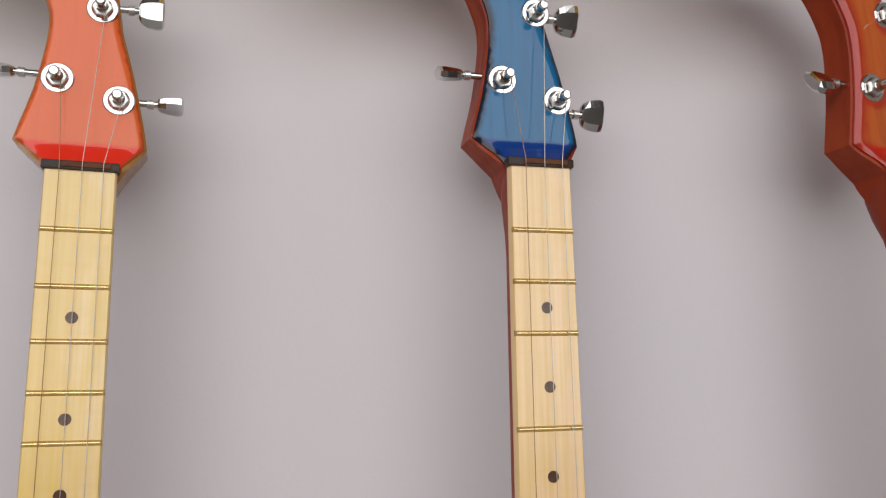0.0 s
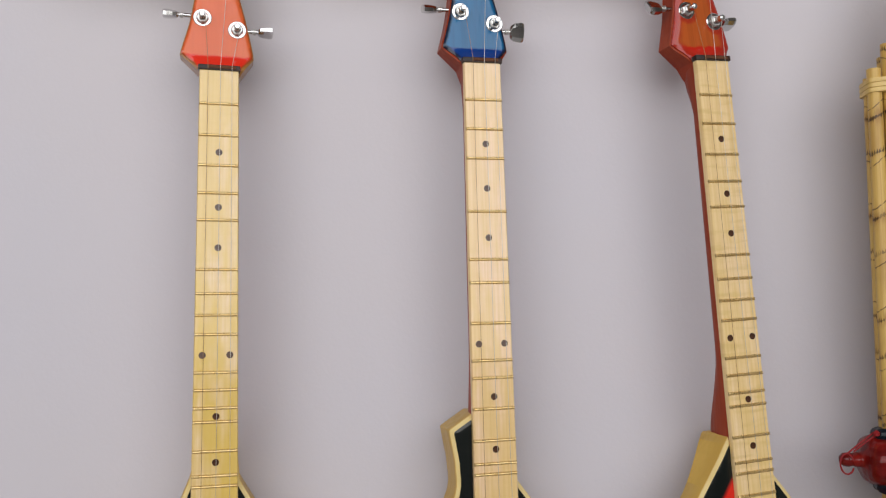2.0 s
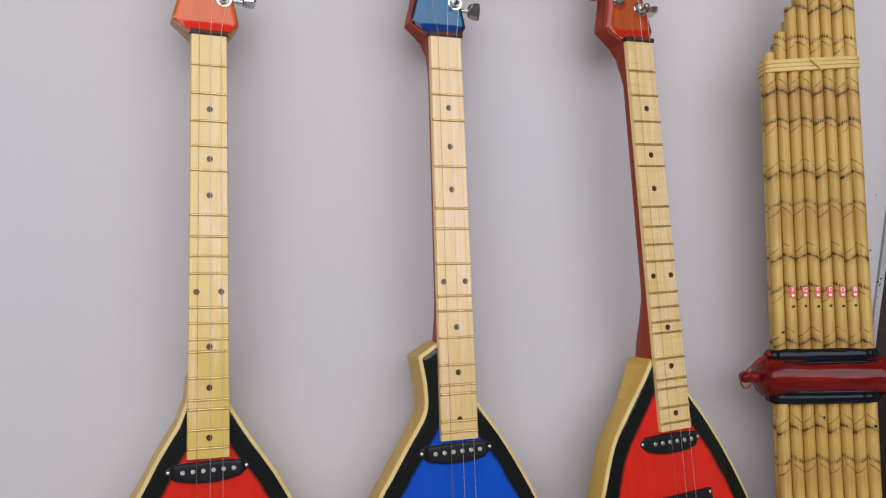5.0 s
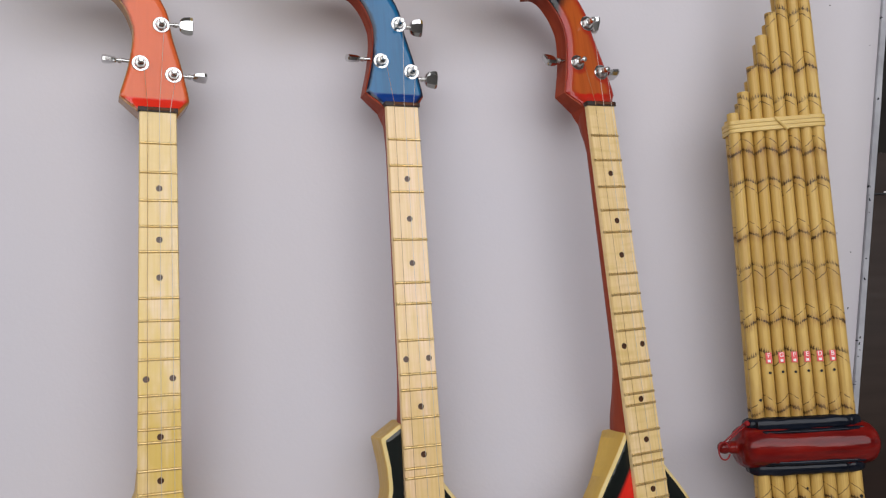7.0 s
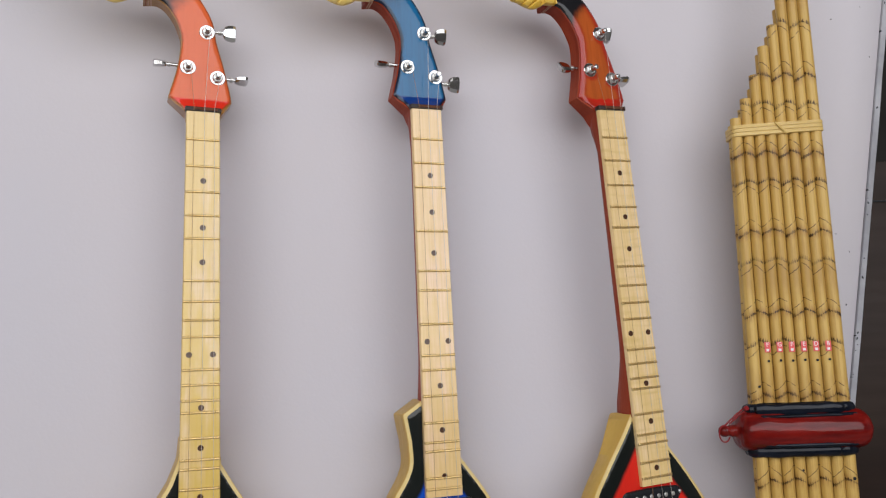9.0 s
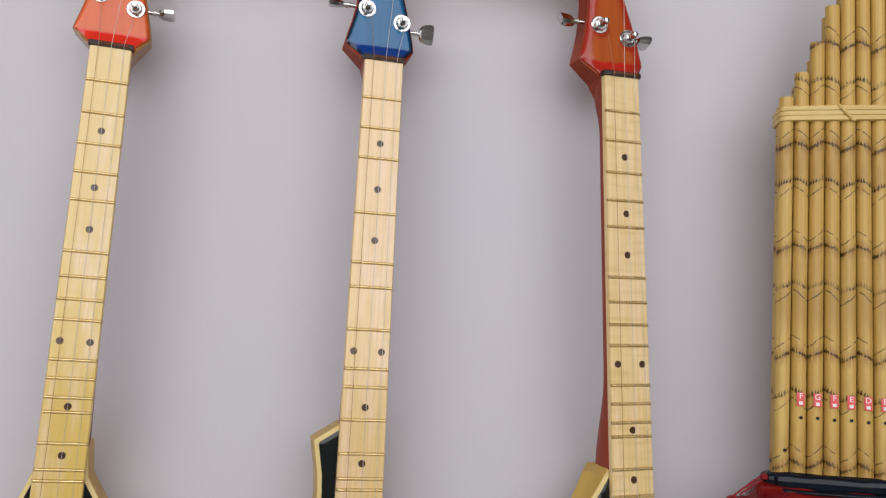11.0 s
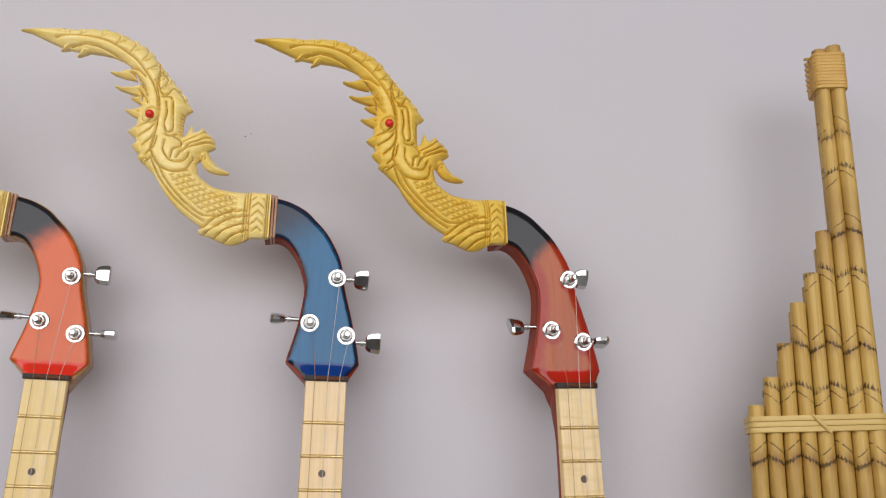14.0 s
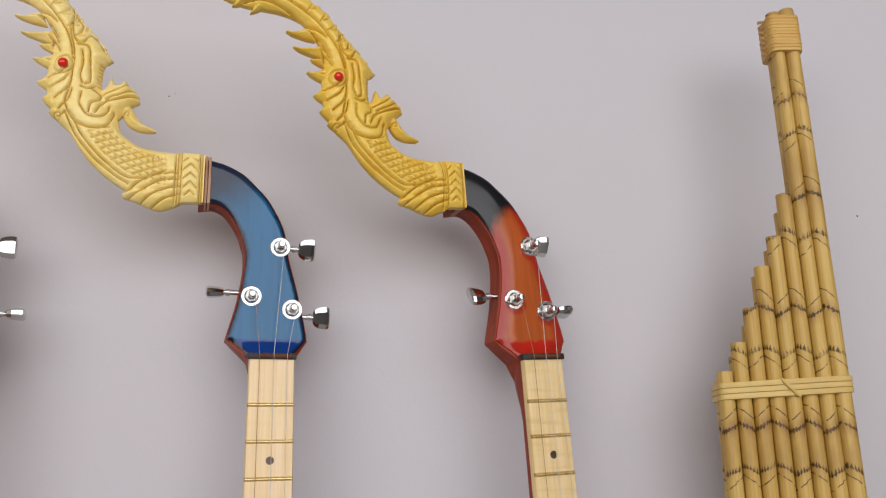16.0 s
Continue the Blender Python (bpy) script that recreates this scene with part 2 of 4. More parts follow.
M = {
    "wall": wall_paint(),
    "trim": plain("trim_paint", (0.44, 0.44, 0.465), (0.29, 0.29, 0.31), 22, 0.5, relief=0.0006),
    "dark": plain("dark_wood", (0.010, 0.008, 0.006), (0.013, 0.010, 0.008), 2, 0.45, gloss=0.12),
    "brown": plain("brown_door_wood", (0.020, 0.011, 0.008), (0.034, 0.020, 0.014), 3, 0.4, stretch=(0.2, 1, 3), gloss=0.15),
    "room": plain("room_plaster", (0.42, 0.41, 0.40), (0.48, 0.47, 0.45), 2, 0.8, relief=0.001),
    "roof": plain("roof_lining", (0.10, 0.095, 0.09), (0.14, 0.13, 0.12), 2, 0.8, relief=0.001),
    "floor": plain("floor_cement", (0.40, 0.39, 0.37), (0.47, 0.46, 0.44), 3, 0.6, relief=0.001),
    "maple_gold": maple("golden_maple", 0.85, 0.25, (0.82, 0.62, 0.36), (0.72, 0.50, 0.24)),
    "maple_pale": maple("pale_maple", 0.5, 0.12, (0.85, 0.61, 0.40), (0.74, 0.50, 0.29)),
    "maple_flamed": maple("flamed_maple", 0.4, 0.55, (0.87, 0.66, 0.40), (0.75, 0.53, 0.27)),
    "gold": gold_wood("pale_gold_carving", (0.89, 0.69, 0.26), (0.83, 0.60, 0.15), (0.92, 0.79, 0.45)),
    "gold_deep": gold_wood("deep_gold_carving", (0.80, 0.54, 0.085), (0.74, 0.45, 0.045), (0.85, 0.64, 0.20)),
    "cream": plain("pale_body_wood", (0.66, 0.42, 0.08), (0.57, 0.345, 0.052), 20, 0.42, coat=0.1, stretch=(1, 1, 0.12), relief=0.0003),
    "binding": plain("cream_edge", (0.72, 0.56, 0.25), (0.64, 0.47, 0.17), 30, 0.42, coat=0.1),
    "mahogany": plain("red_brown_stain", (0.20, 0.019, 0.004), (0.31, 0.040, 0.007), 18, 0.5, coat=0.15, stretch=(1, 1, 0.15), relief=0.0003, gloss=0.12),
    "amber": plain("amber_edge_wood", (0.36, 0.17, 0.04), (0.25, 0.10, 0.025), 30, 0.36, coat=0.5),
    "ring": plain("pale_ring_wood", (0.50, 0.27, 0.14), (0.40, 0.17, 0.08), 60, 0.35, coat=0.4),
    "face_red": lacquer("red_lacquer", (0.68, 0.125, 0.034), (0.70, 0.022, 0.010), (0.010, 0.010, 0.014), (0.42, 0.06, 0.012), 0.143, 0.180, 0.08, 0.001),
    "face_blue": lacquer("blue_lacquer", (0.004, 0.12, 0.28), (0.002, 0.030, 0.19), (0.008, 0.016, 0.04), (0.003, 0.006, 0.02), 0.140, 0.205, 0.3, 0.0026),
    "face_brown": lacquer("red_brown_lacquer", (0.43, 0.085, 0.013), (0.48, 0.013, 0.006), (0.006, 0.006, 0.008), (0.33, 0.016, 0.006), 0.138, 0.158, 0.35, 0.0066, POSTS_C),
    "top_red": burst("red_burst", (0.66, 0.022, 0.012)),
    "top_blue": burst("blue_burst", (0.006, 0.075, 0.50), 0.004),
    "chrome": plain("chrome", (0.68, 0.68, 0.67), (0.58, 0.58, 0.57), 60, 0.10, metal=1.0),
    "steel": plain("worn_steel", (0.72, 0.71, 0.69), (0.6, 0.59, 0.57), 80, 0.38, metal=1.0),
    "fret": plain("brass_wire", (0.86, 0.66, 0.32), (0.76, 0.54, 0.22), 80, 0.3, metal=0.9),
    # brown that paints the shade along the fret wires
    "fret_shade": plain("fret_shade_brown", (0.24, 0.14, 0.05), (0.33, 0.21, 0.08), 120, 0.6, gloss=0.1),
    "bronze": plain("bronze_string", (0.36, 0.22, 0.12), (0.30, 0.17, 0.08), 90, 0.5, metal=1.0),
    "silver": plain("steel_string", (0.58, 0.54, 0.48), (0.48, 0.44, 0.39), 90, 0.5, metal=1.0),
    "nut": plain("dark_nut_wood", (0.014, 0.007, 0.005), (0.035, 0.014, 0.008), 90, 0.4),
    "nut_edge": plain("worn_nut_edge", (0.09, 0.035, 0.018), (0.14, 0.055, 0.028), 200, 0.5, gloss=0.1),
    "dot": plain("dark_inlay", (0.050, 0.020, 0.010), (0.085, 0.034, 0.016), 200, 0.5, coat=0.9, coat_rough=0.16, gloss=0.1),
    "black": plain("black_plastic", (0.008, 0.009, 0.011), (0.014, 0.015, 0.018), 40, 0.36, gloss=0.2),
    "eye": plain("red_bead", (0.75, 0.025, 0.012), (0.65, 0.020, 0.010), 90, 0.2, coat=0.5),
    "cane_a": bamboo("bamboo_rising", 0.5),
    "cane_b": bamboo("bamboo_falling", -0.5),
    "strip": plain("cane_strip", (0.67, 0.48, 0.17), (0.57, 0.38, 0.11), 120, 0.42, coat=0.2, stretch=(0.15, 1, 1), relief=0.0003),
    "wrap": plain("top_cane_strip", (0.60, 0.36, 0.09), (0.52, 0.28, 0.06), 90, 0.42, coat=0.2, stretch=(0.15, 1, 1), relief=0.0003),
    "red_gloss": gloss_paint("red_gloss_paint", (0.10, 0.003, 0.003), (0.19, 0.008, 0.005), 0.5),
    "wax": gloss_paint("blue_black_wax", (0.003, 0.004, 0.008), (0.007, 0.010, 0.018), 0.4),
    "cord": plain("red_cord", (0.27, 0.010, 0.012), (0.20, 0.007, 0.009), 300, 0.6),
    "sticker": plain("red_sticker", (0.78, 0.09, 0.10), (0.74, 0.14, 0.13), 300, 0.4),
    "print": plain("white_print", (0.85, 0.80, 0.80), (0.8, 0.76, 0.76), 300, 0.5),
}


# ---- building helpers ----
def mesh_of(name, bm, smooth=True):
    me = bpy.data.meshes.new(name)
    bmesh.ops.recalc_face_normals(bm, faces=bm.faces)
    bm.to_mesh(me)
    bm.free()
    if smooth:
        me.shade_smooth()
        me.set_sharp_from_angle(angle=radians(38))
    return me


def part(name, bm, material, parent=None, label="", smooth=True, at=None):
    me = mesh_of(name, bm, smooth) if isinstance(bm, bmesh.types.BMesh) else bm
    if not me.materials:
        me.materials.append(material)
    ob = new(name, me)
    ob.parent = parent
    if at is not None:
        ob.matrix_basis = at
    return tagged(ob, label)


def box(size, centre=(0, 0, 0), bevel=0.0, segments=2):
    bm = bmesh.new()
    bmesh.ops.create_cube(bm, size=1, matrix=Matrix.Translation(centre) @ Matrix.Diagonal((*size, 1)))
    if bevel:
        bmesh.ops.bevel(bm, geom=bm.edges, offset=bevel, segments=segments, profile=0.6, affect="EDGES")
    return bm


def loft(rings, closed=True):
    """Skin over rings of equally many points, capped at both ends."""
    bm = bmesh.new()
    rows = [[bm.verts.new(p) for p in ring] for ring in rings]
    for a, b in zip(rows, rows[1:]):
        for i in range(len(a) if closed else len(a) - 1):
            j = (i + 1) % len(a)
            bm.faces.new((a[i], a[j], b[j], b[i]))
    bm.faces.new(rows[0][::-1])
    bm.faces.new(rows[-1])
    return bm


def lathe(profile, axis="y", n=24):
    """Rings of (place along the axis, radius)."""
    turn = {"y": lambda a, r, c: (r * c[0], a, r * c[1]), "z": lambda a, r, c: (r * c[0], r * c[1], a), "x": lambda a, r, c: (a, r * c[0], r * c[1])}[axis]
    around = [(math.cos(2 * math.pi * k / n), math.sin(2 * math.pi * k / n)) for k in range(n)]
    return loft([[turn(a, max(r, 1e-5), c) for c in around] for a, r in profile])


def tube(points, radius, n=8):
    """A round cord along a polyline."""
    points = [Vector(p) for p in points]
    rings, side = [], None
    for i, p in enumerate(points):
        d = (points[min(i + 1, len(points) - 1)] - points[max(i - 1, 0)]).normalized()
        side = (side - d * side.dot(d)).normalized() if side else d.orthogonal().normalized()
        up = d.cross(side)
        rings.append([p + radius * (math.cos(2 * math.pi * k / n) * side + math.sin(2 * math.pi * k / n) * up) for k in range(n)])
    return loft(rings)


def spline(points, steps=5, closed=True):
    """A smooth line through the points."""
    p = np.array(points, float)
    p = np.vstack([p[-1:], p, p[:2]]) if closed else np.vstack([2 * p[:1] - p[1:2], p, 2 * p[-1:] - p[-2:-1]])
    out = []
    for a, b, c, d in zip(p, p[1:], p[2:], p[3:]):
        for s in np.arange(steps) / steps:
            out.append(0.5 * (2 * b + (c - a) * s + (2 * a - 5 * b + 4 * c - d) * s**2 + (3 * b - a - 3 * c + d) * s**3))
    if not closed:
        out.append(p[-2])
    return np.array(out)


def line_distance(p, line, closed=False):
    a = np.asarray(line, float)
    b = np.roll(a, -1, 0) if closed else a[1:]
    a = a if closed else a[:-1]
    best = np.full(len(p), 9.0)
    for s, e in zip(a, b):
        v = e - s
        t = np.clip(((p - s) @ v) / max(v @ v, 1e-12), 0, 1)
        best = np.minimum(best, np.hypot(*(p - s - t[:, None] * v).T))
    return best


def depth_in(p, shapes):
    """How deep points lie inside the union of outlines; negative outside."""
    best = np.full(len(p), -9.0)
    for shape in shapes:
        x, z = p.T
        inside = np.zeros(len(p), bool)
        for (x0, z0), (x1, z1) in zip(shape, np.roll(shape, -1, 0)):
            if z0 != z1:
                inside ^= ((z0 > z) != (z1 > z)) & (x < (x1 - x0) * (z - z0) / (z1 - z0) + x0)
        d = line_distance(p, shape, True)
        best = np.maximum(best, np.where(inside, d, -d))
    return best


def relief(name, shapes, cell, front, back, inset=0.0):
    """A carved slab: a fine sheet inside the outlines, at front(x, z, depth), with straight sides down to back(x, z, depth)."""
    shapes = [np.asarray(s, float) for s in shapes]
    low, high = np.min([s.min(0) for s in shapes], 0) - cell, np.max([s.max(0) for s in shapes], 0) + cell
    nx, nz = np.ceil((high - low) / cell).astype(int) + 1
    gx, gz = np.meshgrid(low[0] + cell * np.arange(nx), low[1] + cell * np.arange(nz), indexing="ij")
    centre = np.c_[(gx[:-1, :-1] + cell / 2).ravel(), (gz[:-1, :-1] + cell / 2).ravel()]
    keep = (depth_in(centre, shapes) > inset).reshape(nx - 1, nz - 1)
    i, j = np.nonzero(keep)
    quads = np.stack([i * nz + j, (i + 1) * nz + j, (i + 1) * nz + j + 1, i * nz + j + 1], 1)
    used, flat = np.unique(quads, return_inverse=True)
    quads = flat.reshape(-1, 4)
    p = np.c_[gx.ravel(), gz.ravel()][used]
    edges = {}
    for q in quads.tolist():
        for a, b in zip(q, q[1:] + q[:1]):
            edges[(a, b)] = 1
    rim = [(a, b) for a, b in edges if (b, a) not in edges]
    border = np.unique(np.array(rim).ravel())
    for _ in range(3):
        e = cell * 0.1
        q = p[border]
        d = depth_in(q, shapes) - inset
        g = np.c_[depth_in(q + (e, 0), shapes) - inset - d, depth_in(q + (0, e), shapes) - inset - d] / e
        size = np.maximum((g**2).sum(1, keepdims=True), 0.3)
        p[border] = q - np.clip(d[:, None] * g / size, -cell, cell)
    d = np.maximum(depth_in(p, shapes) - inset, 0)
    d[border] = 0
    f, b = front(p[:, 0], p[:, 1], d), back(p[:, 0], p[:, 1], d)
    n = len(p)
    verts = np.vstack([np.c_[p[:, 0], f, p[:, 1]], np.c_[p[:, 0], b, p[:, 1]]])
    faces = quads.tolist() + [[v + n for v in q[::-1]] for q in quads.tolist()] + [[b, a, a + n, b + n] for a, b in rim]
    me = bpy.data.meshes.new(name)
    me.from_pydata(verts.tolist(), [], faces)
    me.attributes.new("rim", "FLOAT", "POINT").data.foreach_set("value", np.r_[d, d].astype(np.float32))
    me.shade_smooth()
    me.set_sharp_from_angle(angle=radians(40))
    return me


def step(v, a, b):
    s = np.clip((v - a) / (b - a), 0, 1)
    return s * s * (3 - 2 * s)


# ---- the setting ----
WALL_Y = 0.560


def slab(name, corners, y0, y1, material, label="", category=""):
    """An upright slab with the outline of corners (x, z), from y0 to y1."""
    ob = part(name, loft([[(x, y0, z) for x, z in corners], [(x, y1, z) for x, z in corners]]), material, None, label, smooth=False)
    return tagged(ob, label, category, kind="structure")


def edge_x(z):
    """The slanting end of the painted wall."""
    return 0.9245 + (z - 1.513) * 0.2


wall = slab("wall_north", [(-3.5, 0), (edge_x(0) - 0.055, 0), (edge_x(4.6) - 0.055, 4.6), (-3.5, 4.6)], WALL_Y, WALL_Y + 0.12, M["wall"], "matt lavender-grey painted wall with faint dirt", "wall")
ends = []
for z in (0.0, 4.6):
    x = edge_x(z)
    ring = [(x - 0.055 + 0.055 * k / 12, WALL_Y + 0.013 * (k / 12) ** 2, z) for k in range(13)]
    ends.append(ring + [(x, WALL_Y + 0.12, z), (x - 0.055, WALL_Y + 0.12, z)])
tagged(part("wall_end", loft(ends), M["wall"], None, smooth=True), "slightly rounded end of the grey painted wall", "wall", kind="structure")
ends = []
for k in range(90):
    z = 4.6 * k / 89
    x = edge_x(z) + 0.0008 * noise.noise((0, 0, z * 60))
    w = 0.0095 + 0.0012 * noise.noise((3, 0, z * 45))
    ends.append([(x + 0.0005, WALL_Y + 0.009, z), (x + w, WALL_Y + 0.011, z), (x + w, WALL_Y + 0.12, z), (x + 0.0005, WALL_Y + 0.12, z)])
trim = tagged(part("trim", loft(ends), M["trim"], None, smooth=False), "chipped grey-blue trim along the wall's slanting end", "trim", kind="structure")
rng = random.Random(4)
for k in range(46):
    z = rng.uniform(1.3, 2.12)
    r = rng.uniform(0.0005, 0.0013)
    if k % 6 == 0:
        x, y = edge_x(z) - rng.uniform(0.006, 0.05), WALL_Y
        y += 0.013 * (1 - (edge_x(z) - x) / 0.055) ** 2
    else:
        x, y = edge_x(z) + rng.uniform(0.0006, 0.0045), WALL_Y + 0.0095
    chip = lathe([(-0.0004, r * 0.7), (0.0, r), (0.004, r)], "y", 7)
    bmesh.ops.scale(chip, vec=(1, 1, rng.uniform(0.8, 2.2)), verts=chip.verts)
    part("chip", chip, M["black"], trim, at=pose(x, y, z, 0, rng.uniform(-40, 40), 0))
for x, z, r in ((0.221, 2.106, 0.0008), (0.937, 1.998, 0.0010), (0.227, 2.109, 0.0005)):
    part("speck", lathe([(-0.0005, r * 0.7), (0.0, r), (0.003, r)], "y", 9), M["nut"], wall, at=pose(x, WALL_Y, z))

door = slab("door_1", [(0.5, 0), (4.8, 0), (4.8, 4.6), (0.5, 4.6)], WALL_Y + 0.30, WALL_Y + 0.36, M["dark"], "dark brown polished door beyond the wall", "door")
lower = part("door_panel", box((3.0, 0.006, 0.99), (2.3, WALL_Y + 0.299, 1.375), 0.002), M["brown"], door, "brown wooden lower panel")
part("groove", box((3.0, 0.004, 0.003), (2.3, WALL_Y + 0.2955, 1.797), 0.0005), M["black"], lower)
part("nail_head", lathe([(-0.001, 0.0022), (0.001, 0.0022)], "y", 10), M["print"], lower, at=pose(1.216, WALL_Y + 0.2950, 1.799))
slab("floor", [(-3.6, -0.1), (4.9, -0.1), (4.9, 0.0), (-3.6, 0.0)], FRONT - 0.1, WALL_Y + 0.36, M["floor"], "grey cement floor", "floor")
slab("ceiling", [(-3.6, 4.6), (4.9, 4.6), (4.9, 4.7), (-3.6, 4.7)], FRONT - 0.1, WALL_Y + 0.36, M["roof"], "dark ceiling lining", "ceiling")
slab("wall_west", [(-3.6, 0), (-3.5, 0), (-3.5, 4.6), (-3.6, 4.6)], FRONT - 0.1, WALL_Y + 0.36, M["room"], "grey plaster side wall", "wall")
slab("wall_east", [(4.8, 0), (4.9, 0), (4.9, 4.6), (4.8, 4.6)], FRONT - 0.1, WALL_Y + 0.36, M["room"], "grey plaster side wall", "wall")
slab("wall_south", [(-3.5, 0), (4.8, 0), (4.8, OPEN_Z[0]), (-3.5, OPEN_Z[0])], FRONT - 0.1, FRONT, M["room"], "grey plaster wall under the shop opening", "wall")
slab("wall_south_left", [(-3.5, OPEN_Z[0]), (OPEN_X[0], OPEN_Z[0]), (OPEN_X[0], 4.6), (-3.5, 4.6)], FRONT - 0.1, FRONT, M["room"], "grey plaster wall beside the shop opening", "wall")
slab("wall_south_right", [(OPEN_X[1], OPEN_Z[0]), (4.8, OPEN_Z[0]), (4.8, 4.6), (OPEN_X[1], 4.6)], FRONT - 0.1, FRONT, M["room"], "grey plaster wall beside the shop opening", "wall")
slab("wall_south_top", [(OPEN_X[0], OPEN_Z[1]), (OPEN_X[1], OPEN_Z[1]), (OPEN_X[1], 4.6), (OPEN_X[0], 4.6)], FRONT - 0.1, FRONT, M["room"], "lintel over the shop opening", "wall")

# ---- the carved finial, one mesh for the three lutes ----
UPPER = spline([(-0.3345, 0.3677), (-0.311, 0.3690), (-0.285, 0.3690), (-0.259, 0.3690), (-0.2405, 0.3654), (-0.22, 0.3555), (-0.2034, 0.3447), (-0.193, 0.333), (-0.1835, 0.320), (-0.175, 0.3094), (-0.1674, 0.300), (-0.1608, 0.2917), (-0.1542, 0.2814)], 12, False)
along = np.r_[0, np.cumsum(np.hypot(*np.diff(UPPER, axis=0).T))]
slope = np.gradient(UPPER, axis=0)
slope /= np.linalg.norm(slope, axis=1)[:, None]
tooth = (along / 0.0125) % 1
UPPER = UPPER + np.c_[-slope[:, 1], slope[:, 0]] * (0.0022 * np.minimum(tooth, (1 - tooth) * 4) - 0.0008)[:, None] * step(along, 0.03, 0.05)[:, None]
MOUTH = spline([(-0.1518, 0.2733), (-0.1567, 0.2705), (-0.1583, 0.2595), (-0.157, 0.2425), (-0.1425, 0.2187), (-0.1385, 0.2045), (-0.1311, 0.1972), (-0.1214, 0.1908), (-0.1065, 0.1871), (-0.0916, 0.1854), (-0.0637, 0.1835)], 4, False)
LOWER = spline([(-0.0637, 0.138), (-0.0818, 0.138), (-0.0961, 0.1385), (-0.1263, 0.148), (-0.1439, 0.1588), (-0.1573, 0.1704), (-0.1706, 0.186), (-0.1809, 0.2025), (-0.1914, 0.213), (-0.198, 0.2223), (-0.203, 0.235), (-0.206, 0.250), (-0.206, 0.265), (-0.203, 0.285), (-0.205, 0.300), (-0.212, 0.315), (-0.2215, 0.3270), (-0.2329, 0.334), (-0.2467, 0.3387), (-0.2626, 0.3414), (-0.2748, 0.343), (-0.2933, 0.3478), (-0.3198, 0.3601)], 4, False)
JAW = [(-0.160, 0.2425), (-0.1535, 0.249), (-0.1503, 0.2592), (-0.1466, 0.251), (-0.1425, 0.2515), (-0.1384, 0.2556), (-0.1317, 0.2483), (-0.125, 0.242), (-0.1234, 0.2339), (-0.1316, 0.2293), (-0.1412, 0.2167), (-0.160, 0.220)]
BEARD = spline([(-0.1316, 0.2293), (-0.1268, 0.222), (-0.1203, 0.2137), (-0.1077, 0.2062), (-0.1197, 0.2057), (-0.1305, 0.2102), (-0.1371, 0.2195), (-0.1385, 0.2275)], 4)
FIN = spline([(-0.0818, 0.140), (-0.0961, 0.1315), (-0.107, 0.1325), (-0.121, 0.139), (-0.1325, 0.1435), (-0.1263, 0.151), (-0.100, 0.155)], 4)


def flame(tip, a, b):
    """A curved pointed lock with its foot from a to b."""
    tip, a, b = (np.array(v) for v in (tip, a, b))
    side = np.array([-(tip - a)[1], (tip - a)[0]])
    return np.array([a, a * 0.6 + tip * 0.4 + 0.05 * side, a * 0.25 + tip * 0.75 + 0.05 * side, tip, b * 0.35 + tip * 0.65 + 0.06 * side, b])


LOCKS = [
    flame((-0.2210, 0.2765), (-0.200, 0.264), (-0.200, 0.280)),
    flame((-0.2350, 0.3035), (-0.204, 0.291), (-0.205, 0.304)),
    flame((-0.2420, 0.3200), (-0.211, 0.309), (-0.217, 0.323)),
    flame((-0.2145, 0.2520), (-0.198, 0.241), (-0.203, 0.262)),
    flame((-0.2085, 0.2360), (-0.194, 0.222), (-0.200, 0.245)),
    flame((-0.2015, 0.2230), (-0.188, 0.212), (-0.196, 0.230)),
    flame((-0.2790, 0.3372), (-0.262, 0.3440), (-0.272, 0.3480)),
    flame((-0.2965, 0.3445), (-0.280, 0.3485), (-0.290, 0.3535)),
    flame((-0.1500, 0.2750), (-0.158, 0.272), (-0.158, 0.284)),
    flame((-0.2170, 0.2905), (-0.203, 0.282), (-0.205, 0.291)),
]

# carved lines of the crest, the face, the cheek, the jaw, the locks, the neck and the fin
CREST_LINES = [
    [(-0.3019, 0.3568), (-0.2831, 0.3583), (-0.2492, 0.3525), (-0.2183, 0.3342), (-0.2021, 0.3161), (-0.1899, 0.2957), (-0.1841, 0.2718), (-0.1841, 0.2509), (-0.1879, 0.2301)],
    [(-0.2849, 0.3470), (-0.2632, 0.3479), (-0.2391, 0.3387), (-0.2201, 0.3229), (-0.2069, 0.3064), (-0.1980, 0.2898)],
]
